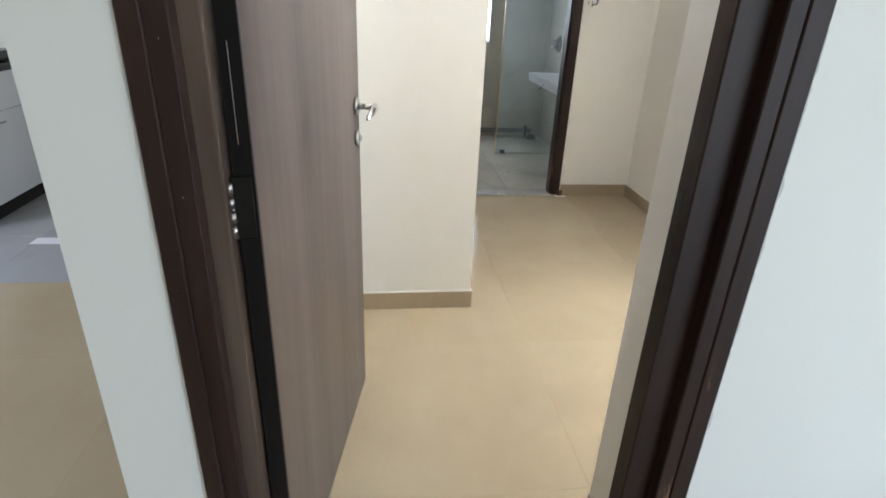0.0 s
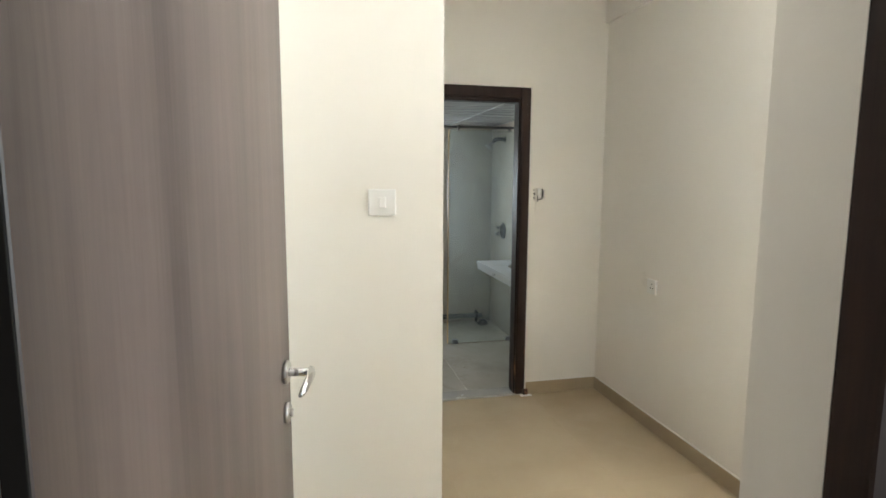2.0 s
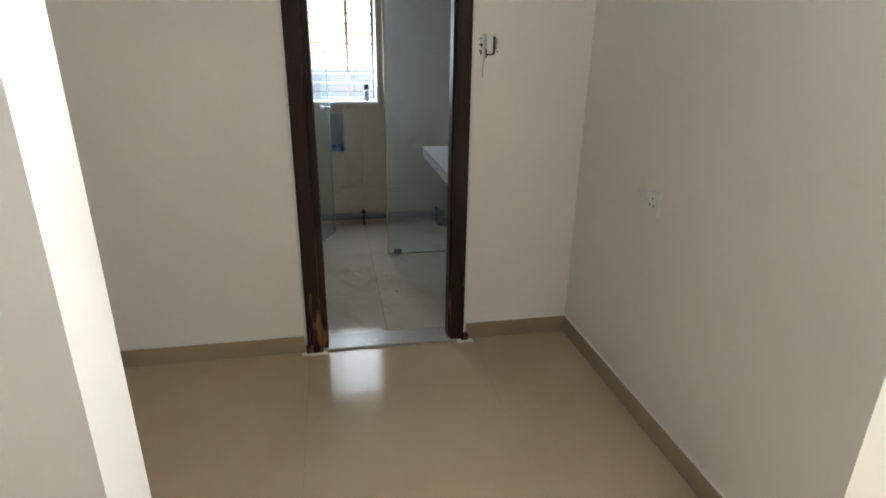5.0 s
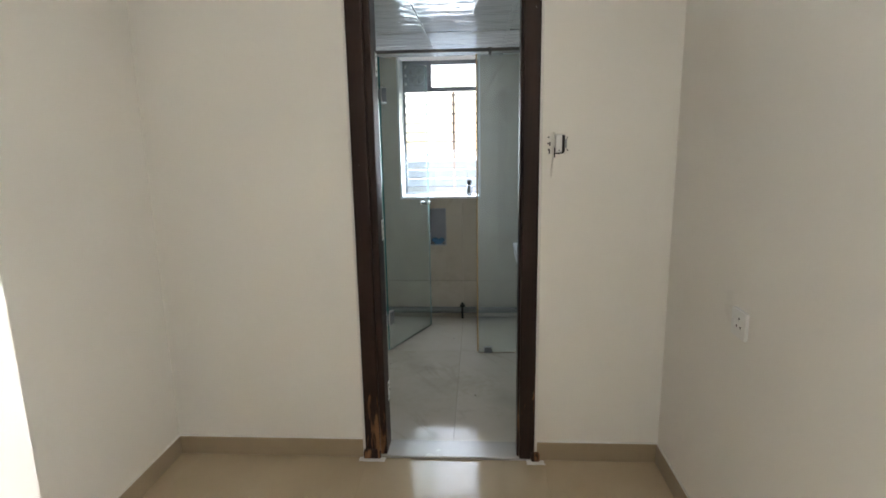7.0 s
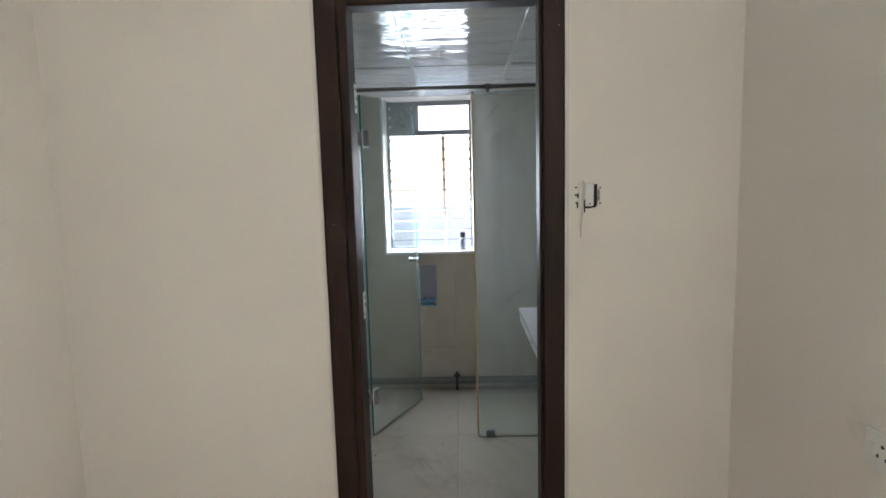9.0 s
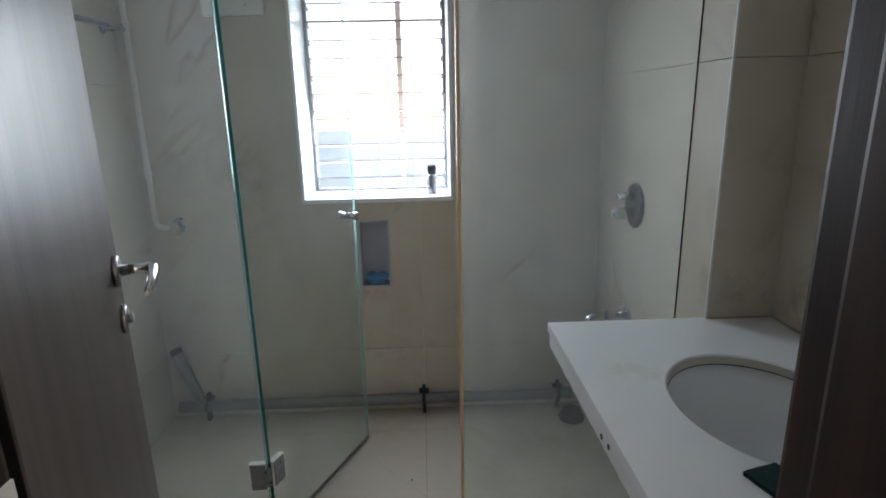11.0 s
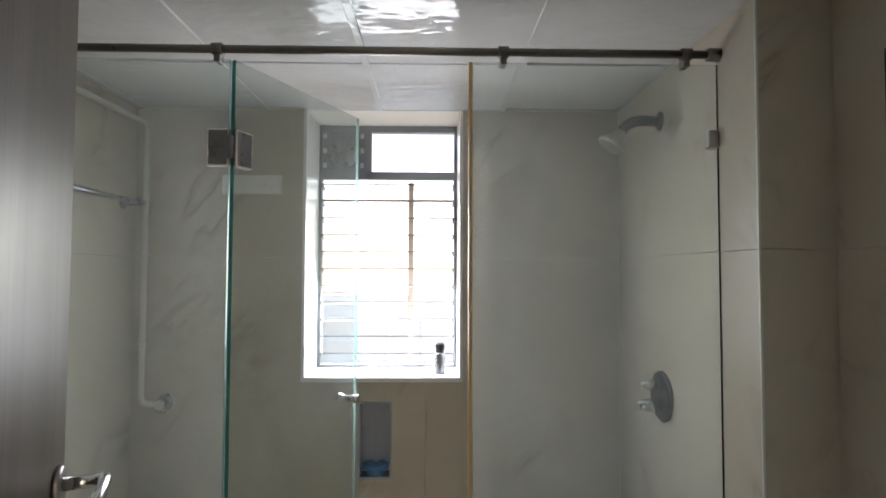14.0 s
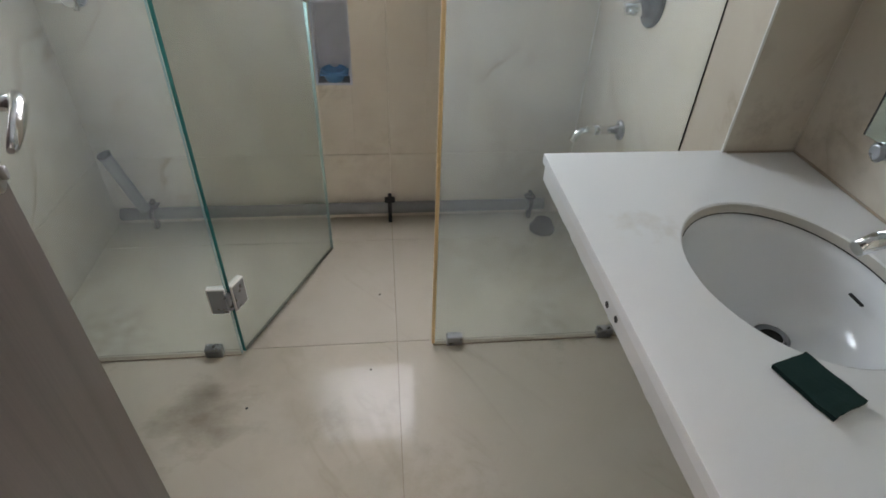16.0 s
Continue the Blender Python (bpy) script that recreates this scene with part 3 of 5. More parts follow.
# bathroom door and frame
bath_frame = thing("bathroom_door_frame", (0.384, 0.05, 0), "dark brown timber frame worn to bare wood near the floor", "door frame", kind="structure")
for x0, x1, s0, s1 in ((0.0, 0.068, 0.068, 0.098), (0.70, 0.768, 0.690, 0.70)):
    j = part("jamb", block((x0, -0.014, 0), (x1, 0.125, 2.1), 0.007, 2), FRAME_WOOD, bath_frame)
    part("stop", block((s0, 0.0, 0.0), (s1, 0.12 if x0 == 0.0 else 0.08, 2.03), 0.006, 2), FRAME_WOOD, j)
h = part("head", block((0.068, -0.014, 2.03), (0.70, 0.125, 2.1), 0.007, 2), FRAME_WOOD, bath_frame)
part("stop", block((0.098, 0.0, 2.005), (0.69, 0.08, 2.03), 0.005), FRAME_WOOD, h)
for x0, x1 in ((-0.008, 0.072), (0.752, 0.79)):
    bm = block((x0, -0.028, 0.0), (x1, -0.010, 0.045), 0.009, 3)
    for v in bm.verts:
        v.co += Vector((noise.noise(v.co * 60), noise.noise(v.co * 60 + Vector((5, 0, 0))), 0)) * 0.004
    part("swollen_foot", bm, FRAME_WOOD, bath_frame, "swollen worn foot of the jamb")
    bm = block((x0 - 0.02, -0.045, -0.001), (x1 + 0.02, -0.012, 0.004), 0.0015)
    bmesh.ops.subdivide_edges(bm, edges=bm.edges[:], cuts=3)
    for v in bm.verts:
        v.co += Vector((noise.noise(v.co * 40), noise.noise(v.co * 40 + Vector((9, 0, 0))), 0)) * 0.008
    part("grout_smear", bm, WHITE_GROUT, bath_frame, "dried grout smear at the jamb foot")
for z in (0.28, 1.042, 1.74):
    hg = part("hinge_leaf", block((0.0975, 0.083, z - 0.046), (0.1, 0.118, z + 0.046), 0.0005), PLASTIC, bath_frame, "pale hinge leaf on the jamb")
    for y, dz in ((0.092, 0.03), (0.108, 0.002), (0.092, -0.028)):
        part("screw_hole", lathe(bmesh.new(), (0.1, y, z + dz), (1, 0, 0), [(-0.0005, 0.006), (0.0012, 0.0055)], 10), DARK, hg)
for x0, x1 in ((-0.012, 0.0), (0.768, 0.78)):
    part("plaster_edge", block((x0, -0.006, 0.0), (x1, 0.001, 2.11), 0.003), WHITE_GROUT, bath_frame)
door_leaf("bathroom_door", (0.078, 0.13), (-0.142, 0.695), 2.02, 0.034, 1.095, False, LAMINATE, "open brown laminate bathroom door with chrome lever", 0.086)
solo("threshold", block((0.0, -0.015, -0.01), (0.768, 0.125, 0.012), 0.004), stone_tile("grey_threshold_stone", (0.42, 0.40, 0.36), (0.3, 0.28, 0.25), 0.25, (0.36, 0.34, 0.30), 0.4), (0.38, 0.05, 0), "grey stone threshold with white grout smears", "threshold", "structure")

# switch plate and socket
sw = thing("light_switch", (-0.41, -1.67, 1.42), "white plastic switch plate with one rocker", "switch")
part("plate", block((-0.457, -1.678, 1.378), (-0.364, -1.67, 1.466), 0.004, 2), PLASTIC, sw)
part("rocker", block((-0.422, -1.681, 1.404), (-0.399, -1.677, 1.44), 0.0015), PLASTIC, sw)
so = thing("wall_socket", (1.312, -0.645, 0.873), "white plastic wall socket plate", "socket")
plate = part("plate", block((1.3, -0.695, 0.83), (1.312, -0.605, 0.916), 0.004, 2), PLASTIC, so)
for dy, dz in ((0, 0.016), (-0.012, -0.008), (0.012, -0.008)):
    bm = lathe(bmesh.new(), (1.3, -0.655 + dy, 0.873 + dz), (-1, 0, 0), [(-0.001, 0.004), (0.0006, 0.004)], 12)
    part("pin_hole", bm, DARK, plate)
part("rocker", block((1.296, -0.634, 0.862), (1.301, -0.616, 0.886), 0.001), PLASTIC, so)

# broken switch box beside the bathroom door
br = thing("broken_switch_box", (0.847, 0, 1.4), "torn open white switch box with dangling wrapper", "switch")
part("back_box", block((0.812, -0.003, 1.366), (0.878, 0.0, 1.446), 0.001), CREAM, br, "painted over flush box rim")
# solid black blocks stand in for the shade inside the torn gaps
part("hollow", block((0.857, -0.0052, 1.372), (0.870, -0.0028, 1.440), 0.0005), DARK, br, "black block standing in for the shade in a gap")
part("hollow", block((0.832, -0.0052, 1.364), (0.852, -0.0028, 1.3705), 0.0005), DARK, br, "black block standing in for the shade in a gap")
part("hollow", block((0.852, -0.0056, 1.3665), (0.866, -0.0028, 1.374), 0.0005), DARK, br, "black block standing in for the shade in a gap")
module = part("module", block((0.831, -0.016, 1.372), (0.857, -0.003, 1.443), 0.002), PLASTIC, br, "loose white switch module")
part("screw", lathe(bmesh.new(), (0.845, -0.016, 1.379), (0, -1, 0), [(-0.001, 0.0028), (0.0006, 0.0024)], 10), DARK, module)
part("terminal", block((0.868, -0.011, 1.388), (0.8765, -0.003, 1.424), 0.002), DULL_CHROME, br, "small grey terminal")
part("terminal_screw", lathe(bmesh.new(), (0.8725, -0.011, 1.404), (0, -1, 0), [(-0.001, 0.0035), (0.001, 0.003)], 10), STEEL, br)


def torn_strip(rows_of, at):
    """A curled strip of paper hanging down a wall: rows of (across, out, height, width)."""
    strip_bm = bmesh.new()
    rows = []
    for x, y, z, w in rows_of:
        rows.append([strip_bm.verts.new((at + x - w / 2, y, z)), strip_bm.verts.new((at + x, y - 0.003, z - 0.002)), strip_bm.verts.new((at + x + w / 2, y + 0.001, z + 0.001))])
    for a, b in zip(rows, rows[1:]):
        for i in range(2):
            strip_bm.faces.new((a[i], a[i + 1], b[i + 1], b[i]))
    bmesh.ops.solidify(strip_bm, geom=strip_bm.faces[:], thickness=0.001)
    return strip_bm


part("torn_wrapper", torn_strip([(0.0, -0.004, 1.452, 0.015), (0.001, -0.006, 1.425, 0.016), (-0.001, -0.008, 1.395, 0.015), (0.002, -0.010, 1.378, 0.010), (0.004, -0.008, 1.36, 0.005)], 0.820), CREAM, br, "torn strip of white wrapper")
part("torn_wrapper", torn_strip([(0.005, -0.006, 1.376, 0.011), (0.003, -0.008, 1.352, 0.008), (0.001, -0.007, 1.325, 0.009), (0.0, -0.006, 1.295, 0.008), (0.001, -0.005, 1.275, 0.005)], 0.818), CREAM, br, "torn strip of white wrapper")
for a, b in (((0.8255, -0.0185, 1.352), (0.830, -0.0165, 1.392)), ((0.806, -0.005, 1.366), (0.8105, -0.0005, 1.384)), ((0.807, -0.005, 1.398), (0.8135, -0.0005, 1.412))):
    part("hollow", block(a, b, 0.0008), DARK, br, "black block standing in for the shade in a gap")
for x, z in ((0.8045, 1.431), (0.8035, 1.407), (0.8055, 1.383), (0.879, 1.429), (0.880, 1.380)):
    bm = lathe(bmesh.new(), (x, 0.0, z), (0, -1, 0), [(-0.001, 0.0033), (0.004, 0.003)], 10)
    part("screw", bm, DARK, br)

# ---- bathroom: basin counter ----
CZ = 0.79
ctr = thing("basin_counter", (1.03, 0.61, CZ), "white stone vanity counter with a chipped front apron", "counter")
EX, EY, ERX, ERY = 1.062, 0.665, 0.172, 0.212
bm = bmesh.new()
N = 64
x0, x1, y0, y1 = 0.735, BX2, 0.125, 1.1
hole, rim = [], []
for i in range(N):
    a = 2 * math.pi * i / N
    c, s = math.cos(a), math.sin(a)
    hole.append((EX + ERX * c, EY + ERY * s))
    k = min(((x1 if c > 0 else x0) - EX) / c if abs(c) > 1e-6 else 9e9, ((y1 if s > 0 else y0) - EY) / s if abs(s) > 1e-6 else 9e9)
    rim.append((EX + k * c, EY + k * s))
for cx, cy in ((x0, y0), (x0, y1), (x1, y0), (x1, y1)):
    j = min(range(N), key=lambda q: (rim[q][0] - cx) ** 2 + (rim[q][1] - cy) ** 2)
    rim[j] = (cx, cy)
TH = 0.022
loops = []
for pts, zs in ((hole, (CZ - TH, CZ - 0.004)), ([(EX + (x - EX) * 1.02, EY + (y - EY) * 1.02) for x, y in hole], (CZ,)), (rim, (CZ, CZ - TH))):
    for z in zs:
        loops.append([bm.verts.new((x, y, z)) for x, y in pts])
loops.append(loops[0])
for a, b in zip(loops, loops[1:]):
    for i in range(N):
        bm.faces.new((a[i], a[(i + 1) % N], b[(i + 1) % N], b[i]))
part("slab", bm, QUARTZ, ctr)
bm = block((0.741, 0.125, CZ - 0.068), (0.761, 1.098, CZ - TH), 0.003)
bmesh.ops.subdivide_edges(bm, edges=[e for e in bm.edges if abs(e.verts[0].co.y - e.verts[1].co.y) > 0.5], cuts=60)
for v in bm.verts:
    if v.co.z < CZ - 0.055:
        v.co.z += 0.006 * max(0.0, noise.noise(Vector((v.co.y * 14, 3, 0)))) + 0.003 * noise.noise(Vector((v.co.y * 45, 0, 1)))
# duller than the slab: grime, and the front face's shade put into the colour
part("apron", bm, paint("grimy_shaded_apron", (0.74, 0.73, 0.71), 0.82), ctr, "white stone apron with a ragged lower edge")
for y, z in ((0.615, CZ - 0.045), (0.655, CZ - 0.05)):
    bm = lathe(bmesh.new(), (0.742, y, z), (-1, 0, 0), [(-0.002, 0.007), (0.002, 0.006)], 10)
    part("screw_hole", bm, DARK, ctr)
for y in (0.3, 1.0):
    bm = block((0.80, y - 0.012, CZ - 0.09), (BX2, y + 0.012, CZ - TH), 0.002)
    part("bracket", bm, QUARTZ, ctr, "stone support rib under the slab")
bm = bmesh.new()
seal_rows = []
for i in range(N):
    a = 2 * math.pi * i / N
    w = 1.012 + 0.004 * noise.noise(Vector((math.cos(a) * 9, math.sin(a) * 9, 0)))
    seal_rows.append([bm.verts.new((EX + ERX * k * math.cos(a), EY + ERY * k * math.sin(a), CZ + z)) for k, z in ((w - 0.010, -0.003), (w - 0.016, -0.005), (w - 0.017, -0.0185), (w - 0.024, -0.0205))])
for i in range(N):
    a, b = seal_rows[i], seal_rows[(i + 1) % N]
    for k in range(3):
        bm.faces.new((a[k], b[k], b[k + 1], a[k + 1])).smooth = True
part("sealant", bm, paint("beige_sealant", (0.62, 0.58, 0.52), 0.75), ctr, "thin beige sealant round the basin opening")
part("joint", tube(bmesh.new(), [(EX + ERX * 0.988 * math.cos(2 * math.pi * i / N), EY + ERY * 0.988 * math.sin(2 * math.pi * i / N), CZ - 0.0215) for i in range(N + 1)], 0.0014, 6), GRIMY, ctr, "dark joint under the slab")
for a, b in (((BX2 - 0.006, 0.13, CZ), (BX2, 1.09, CZ + 0.005)), ((BX1 + 0.01, 1.084, CZ), (BX2 - 0.006, 1.09, CZ + 0.004))):
    part("sealant", block(a, b, 0.002), material("brown_sealant", (0.44, 0.36, 0.28), 0.6), ctr, "brown grimy sealant along the wall")
bowl = thing("wash_basin", (EX, EY, CZ - 0.17), "oval white ceramic undermount basin with a steel waste", "basin")
bm = bmesh.new()
prof = [(1.05, -0.022), (1.0, -0.023), (0.985, -0.05), (0.95, -0.09), (0.86, -0.125), (0.66, -0.15), (0.4, -0.162), (0.12, -0.166)]
rings = []
for k, z in prof:
    rings.append([bm.verts.new((EX + 0.03 * (1 - k) + ERX * k * math.cos(2 * math.pi * i / N), EY + ERY * k * math.sin(2 * math.pi * i / N), CZ + z)) for i in range(N)])
for a, b in zip(rings, rings[1:]):
    for i in range(N):
        bm.faces.new((a[i], a[(i + 1) % N], b[(i + 1) % N], b[i])).smooth = True
bmesh.ops.recalc_face_normals(bm, faces=bm.faces[:])
bmesh.ops.solidify(bm, geom=bm.faces[:], thickness=0.01)
part("bowl", bm, CERAMIC, bowl)
bm = lathe(bmesh.new(), (EX + 0.028, EY, CZ - 0.168), (0, 0, 1), [(0, 0.034), (0.006, 0.033), (0.007, 0.024), (0.001, 0.022)], 28)
w = part("waste", bm, DULL_CHROME, bowl, "steel waste ring")
part("waste_hole", lathe(bmesh.new(), (EX + 0.028, EY, CZ - 0.166), (0, 0, 1), [(0, 0.021), (0.003, 0.021)], 24), DARK, w)
part("maker_mark", block((EX + 0.146, EY - 0.022, CZ - 0.073), (EX + 0.152, EY + 0.012, CZ - 0.0685), 0.001), DARK, bowl, "thin dark mark on the basin side")
bm = tube(bmesh.new(), [(EX + 0.028, EY, CZ - 0.17), (EX + 0.028, EY, CZ - 0.36)] + arc((EX + 0.028, EY, CZ - 0.36), (EX + 0.028, EY, CZ - 0.42), (EX + 0.1, EY, CZ - 0.42))[1:] + [(BX2, EY, CZ - 0.42)], 0.018)
part("waste_pipe", bm, DULL_CHROME, bowl, "chrome bottle trap pipe")
tap = thing("basin_tap", (1.275, 0.655, CZ), "chrome single lever basin tap", "tap")
part("body", lathe(bmesh.new(), (1.275, 0.655, CZ), (0, 0, 1), [(0, 0.027), (0.006, 0.026), (0.012, 0.021), (0.10, 0.019), (0.118, 0.021), (0.128, 0.014)], 24), CHROME, tap)
part("spout", tube(bmesh.new(), [(1.27, 0.655, CZ + 0.065), (1.21, 0.645, CZ + 0.082), (1.15, 0.638, CZ + 0.08), (1.118, 0.634, CZ + 0.068)], [0.017, 0.015, 0.0145, 0.013], 18), CHROME, tap)
part("lever", tube(bmesh.new(), [(1.275, 0.655, CZ + 0.128), (1.245, 0.68, CZ + 0.138), (1.20, 0.715, CZ + 0.135)], [0.011, 0.008, 0.006]), CHROME, tap)
pad = [(0.898, 0.463), (0.96, 0.482), (0.989, 0.397), (0.927, 0.374)]
bm = bmesh.new()
G = 9
grid = [[None] * G for _ in range(G)]
for i in range(G):
    for j in range(G):
        u, v = i / (G - 1), j / (G - 1)
        p = [(1 - u) * (1 - v) * pad[0][k] + u * (1 - v) * pad[1][k] + u * v * pad[2][k] + (1 - u) * v * pad[3][k] for k in (0, 1)]
        edge = 0.003 * noise.noise(Vector((p[0] * 60, p[1] * 60, 0)))
        grid[i][j] = bm.verts.new((p[0] + edge, p[1] - edge, CZ + 0.008 + 0.003 * noise.noise(Vector((p[0] * 30, p[1] * 30, 4)))))
for i in range(G - 1):
    for j in range(G - 1):
        bm.faces.new((grid[i][j], grid[i + 1][j], grid[i + 1][j + 1], grid[i][j + 1]))
bmesh.ops.recalc_face_normals(bm, faces=bm.faces[:])
bmesh.ops.solidify(bm, geom=bm.faces[:], thickness=0.0075)
low = min(v.co.z for v in bm.verts)
for v in bm.verts:
    v.co.z += CZ - low + 0.0002
solo("scrubbing_pad", bm, SPONGE, (0.94, 0.43, CZ), "dark green scouring pad lying on the counter", "scrubbing pad")

# crumbs of dirt on the floor
for x, y, r in ((0.50, 0.62, 0.006), (0.34, 1.52, 0.005), (0.31, 1.17, 0.004), (-0.05, 1.05, 0.005)):
    bm = bmesh.new()
    bmesh.ops.create_icosphere(bm, subdivisions=1, radius=r)
    for v in bm.verts:
        v.co *= 1 + 0.45 * noise.noise(v.co * 300 + Vector((x * 50, y * 50, 0)))
        v.co.z *= 0.4
    low = min(v.co.z for v in bm.verts)
    bmesh.ops.translate(bm, verts=bm.verts[:], vec=(x, y, -low))
    solo("dirt_crumb", bm, GRIMY, (x, y, 0), "small dark crumb of dirt on the tiles", "crumb", group="scattered crumbs")

# mirror over the basin
mir = thing("mirror", (BX2, 0.56, 0.953), "frameless bathroom mirror held by round clips", "mirror")
part("glass", block((BX2 - 0.044, 0.235, 0.928), (BX2 - 0.038, 0.893, 1.83), 0.0015), MIRROR, mir)
part("edge", block((BX2 - 0.0442, 0.893, 0.928), (BX2 - 0.0375, 0.8965, 1.83)), BLACK, mir, "dark mirror edge")
part("backing", block((BX2 - 0.038, 0.245, 0.938), (BX2, 0.885, 1.82), 0.001), DARK, mir, "dark backing board behind the glass")
for y, z in ((0.845, 1.842), (0.33, 1.842), (0.845, 0.916), (0.33, 0.916)):
    part("clip", lathe(bmesh.new(), (BX2, y, z), (-1, 0, 0), [(0, 0.016), (0.040, 0.016), (0.048, 0.019), (0.054, 0.012)], 18), DULL_CHROME, mir, "round metal mirror clip")

# ---- shower screen ----
GY, GT = 1.266, 0.010
KX, KZ = -0.098, 1.935


def pane(name, x0, x1, z0, z1, m=None):
    bm = block((x0, -GT / 2, z0), (x1, GT / 2, z1))
    bm.transform(m or Matrix.Translation((0, GY, 0)))
    return bm


def glass_edge(x, z0, z1, m=None, w=0.0016):
    bm = block((x - w, -GT / 2 - 0.0004, z0), (x + w, GT / 2 + 0.0004, z1))
    bm.transform(m or Matrix.Translation((0, GY, 0)))
    return bm


for name, x0, x1, label in (("glass_partition", BX0 + T, KX - 0.004, "fixed clear glass shower panel with water stains"), ("glass_partition", 0.515, BX1 - 0.001, "fixed clear glass shower panel with a yellowed seal strip")):
    sc = thing(name, ((x0 + x1) / 2, GY, 0), label, "shower screen")
    g = part("glass", pane(name, x0, x1, 0.004, KZ), SHOWER_GLASS, sc)
    if x0 < 0:
        part("polished_edge", glass_edge(x1 + 0.001, 0.004, KZ, None, 0.0006), PALE_EDGE, g, "pale polished glass edge")
        spots = ((-0.184, 0.0), (-0.62, 0.0))
    else:
        part("seal_strip", block((x0 - 0.006, GY - 0.009, 0.01), (x0 + 0.004, GY + 0.009, KZ), 0.002), SEAL, g, "yellowed plastic seal strip")
        part("wall_joint", block((x1 - 0.002, GY - 0.007, 0.0), (x1 + 0.001, GY - 0.0052, KZ), 0.0), DARK, g, "dark silicone joint at the wall")
        spots = ((0.585, 0.0), (1.10, 0.0))
        part("wall_clip", block((1.128, GY - 0.014, 1.716), (1.155, GY + 0.014, 1.762), 0.003), STEEL, sc, "square steel wall clip")
    part("floor_joint", block((x0, GY - 0.008, 0.0), (x1, GY + 0.008, 0.005), 0.001), GROUT, g, "grey silicone joint on the floor")
    for x, z in spots:
        part("floor_clip", block((x - 0.026, GY - 0.014, z), (x + 0.026, GY + 0.014, z + 0.04), 0.003), DULL_CHROME, sc, "square metal floor clip")

hx, hy, fx, fy = KX + 0.004, GY, 0.152, 1.80
D = Matrix.Translation((hx, hy, 0)) @ Matrix.Rotation(math.atan2(fy - hy, fx - hx), 4, "Z")
DW = math.hypot(fx - hx, fy - hy)
sd = thing("shower_door", (hx, hy, 0.0), "open frameless glass shower door on steel hinges", "shower door")
g = part("glass", pane("", 0.004, DW, 0.012, KZ, D), SHOWER_GLASS, sd)
part("polished_edge", glass_edge(0.002, 0.012, KZ, D, 0.0008), GLASS_EDGE, g, "green polished glass edge")
part("polished_edge", glass_edge(DW, 0.012, KZ, D, 0.0006), PALE_EDGE, g, "pale polished glass edge")
# thin dark block added as the polished bottom edge of the glass
bm = block((0.004, -GT / 2 - 0.0004, 0.010), (DW, GT / 2 + 0.0004, 0.0125))
bm.transform(D)
part("bottom_seal", bm, material("dark_bottom_edge", (0.10, 0.10, 0.08), 0.4), g, "dark bottom edge of the glass door")
for z in (1.708, 0.235):
    bm = block((0.008, -0.013, z - 0.044), (0.058, 0.013, z + 0.044), 0.002)
    bm.transform(D)
    box(bm, (KX - 0.052, GY - 0.013, z - 0.044), (KX - 0.004, GY + 0.013, z + 0.044), 0.002)
    hg = part("hinge", bm, DULL_CHROME, sd, "square steel glass hinge")
    bm = block((0.005, -0.0105, z - 0.0475), (0.061, 0.0105, z + 0.047), 0.001)
    bm.transform(D)
    box(bm, (KX - 0.0555, GY - 0.0105, z - 0.0475), (KX - 0.0025, GY + 0.0105, z + 0.0475), 0.001)
    part("gasket", bm, WHITE_GROUT, hg, "white gasket showing round the hinge plates")
    bm = bmesh.new()
    tube(bm, [(KX + 0.003, GY - 0.008, z - 0.03), (KX + 0.003, GY - 0.008, z + 0.03)], 0.008, 12)
    part("pin", bm, DULL_CHROME, hg)
bm = bmesh.new()
lathe(bm, (DW - 0.045, -0.005, 0.965), (0, -1, 0), [(0, 0.011), (0.012, 0.010), (0.018, 0.015), (0.034, 0.015), (0.036, 0.012)], 20)
lathe(bm, (DW - 0.045, 0.005, 0.965), (0, 1, 0), [(0, 0.011), (0.012, 0.010), (0.018, 0.015), (0.034, 0.015), (0.036, 0.012)], 20)
bm.transform(D)
part("knob", bm, CHROME, sd, "chrome pull knob")

rod = thing("shower_rod", (0.2, 1.25, 1.95), "dark metal stabiliser rod over the shower glass", "rod")
part("bar", tube(bmesh.new(), [(BX0 + T, 1.25, 1.957), (BX1, 1.25, 1.957)], 0.0105), BRONZE, rod)
for x in (-0.129, 0.597, 1.069):
    bm = lathe(bmesh.new(), (x - 0.013, 1.25, 1.957), (1, 0, 0), [(0, 0.0155), (0.026, 0.0155)], 18)
    box(bm, (x - 0.008, 1.243, 1.924), (x + 0.008, 1.276, 1.948), 0.002)
    part("glass_clip", bm, BRONZE, rod)
for x, s in ((BX1, -1), (BX0 + T, 1)):
    part("flange", lathe(bmesh.new(), (x, 1.25, 1.957), (s, 0, 0), [(0, 0.018), (0.03, 0.017), (0.032, 0.012)], 18), BRONZE, rod)

# ---- shower fittings ----
sh = thing("wall_shower", (BX1, 1.62, 1.885), "dull chrome shower head on a bent arm", "shower head")
part("flange", lathe(bmesh.new(), (BX1, 1.62, 1.885), (-1, 0, 0), [(0, 0.032), (0.005, 0.031), (0.012, 0.016)], 24), DARK_CHROME, sh)
part("arm", tube(bmesh.new(), [(BX1 - 0.005, 1.62, 1.885), (BX1 - 0.06, 1.62, 1.887)] + arc((BX1 - 0.06, 1.62, 1.887), (BX1 - 0.105, 1.62, 1.885), (BX1 - 0.125, 1.62, 1.85))[1:], 0.0175), DARK_CHROME, sh)
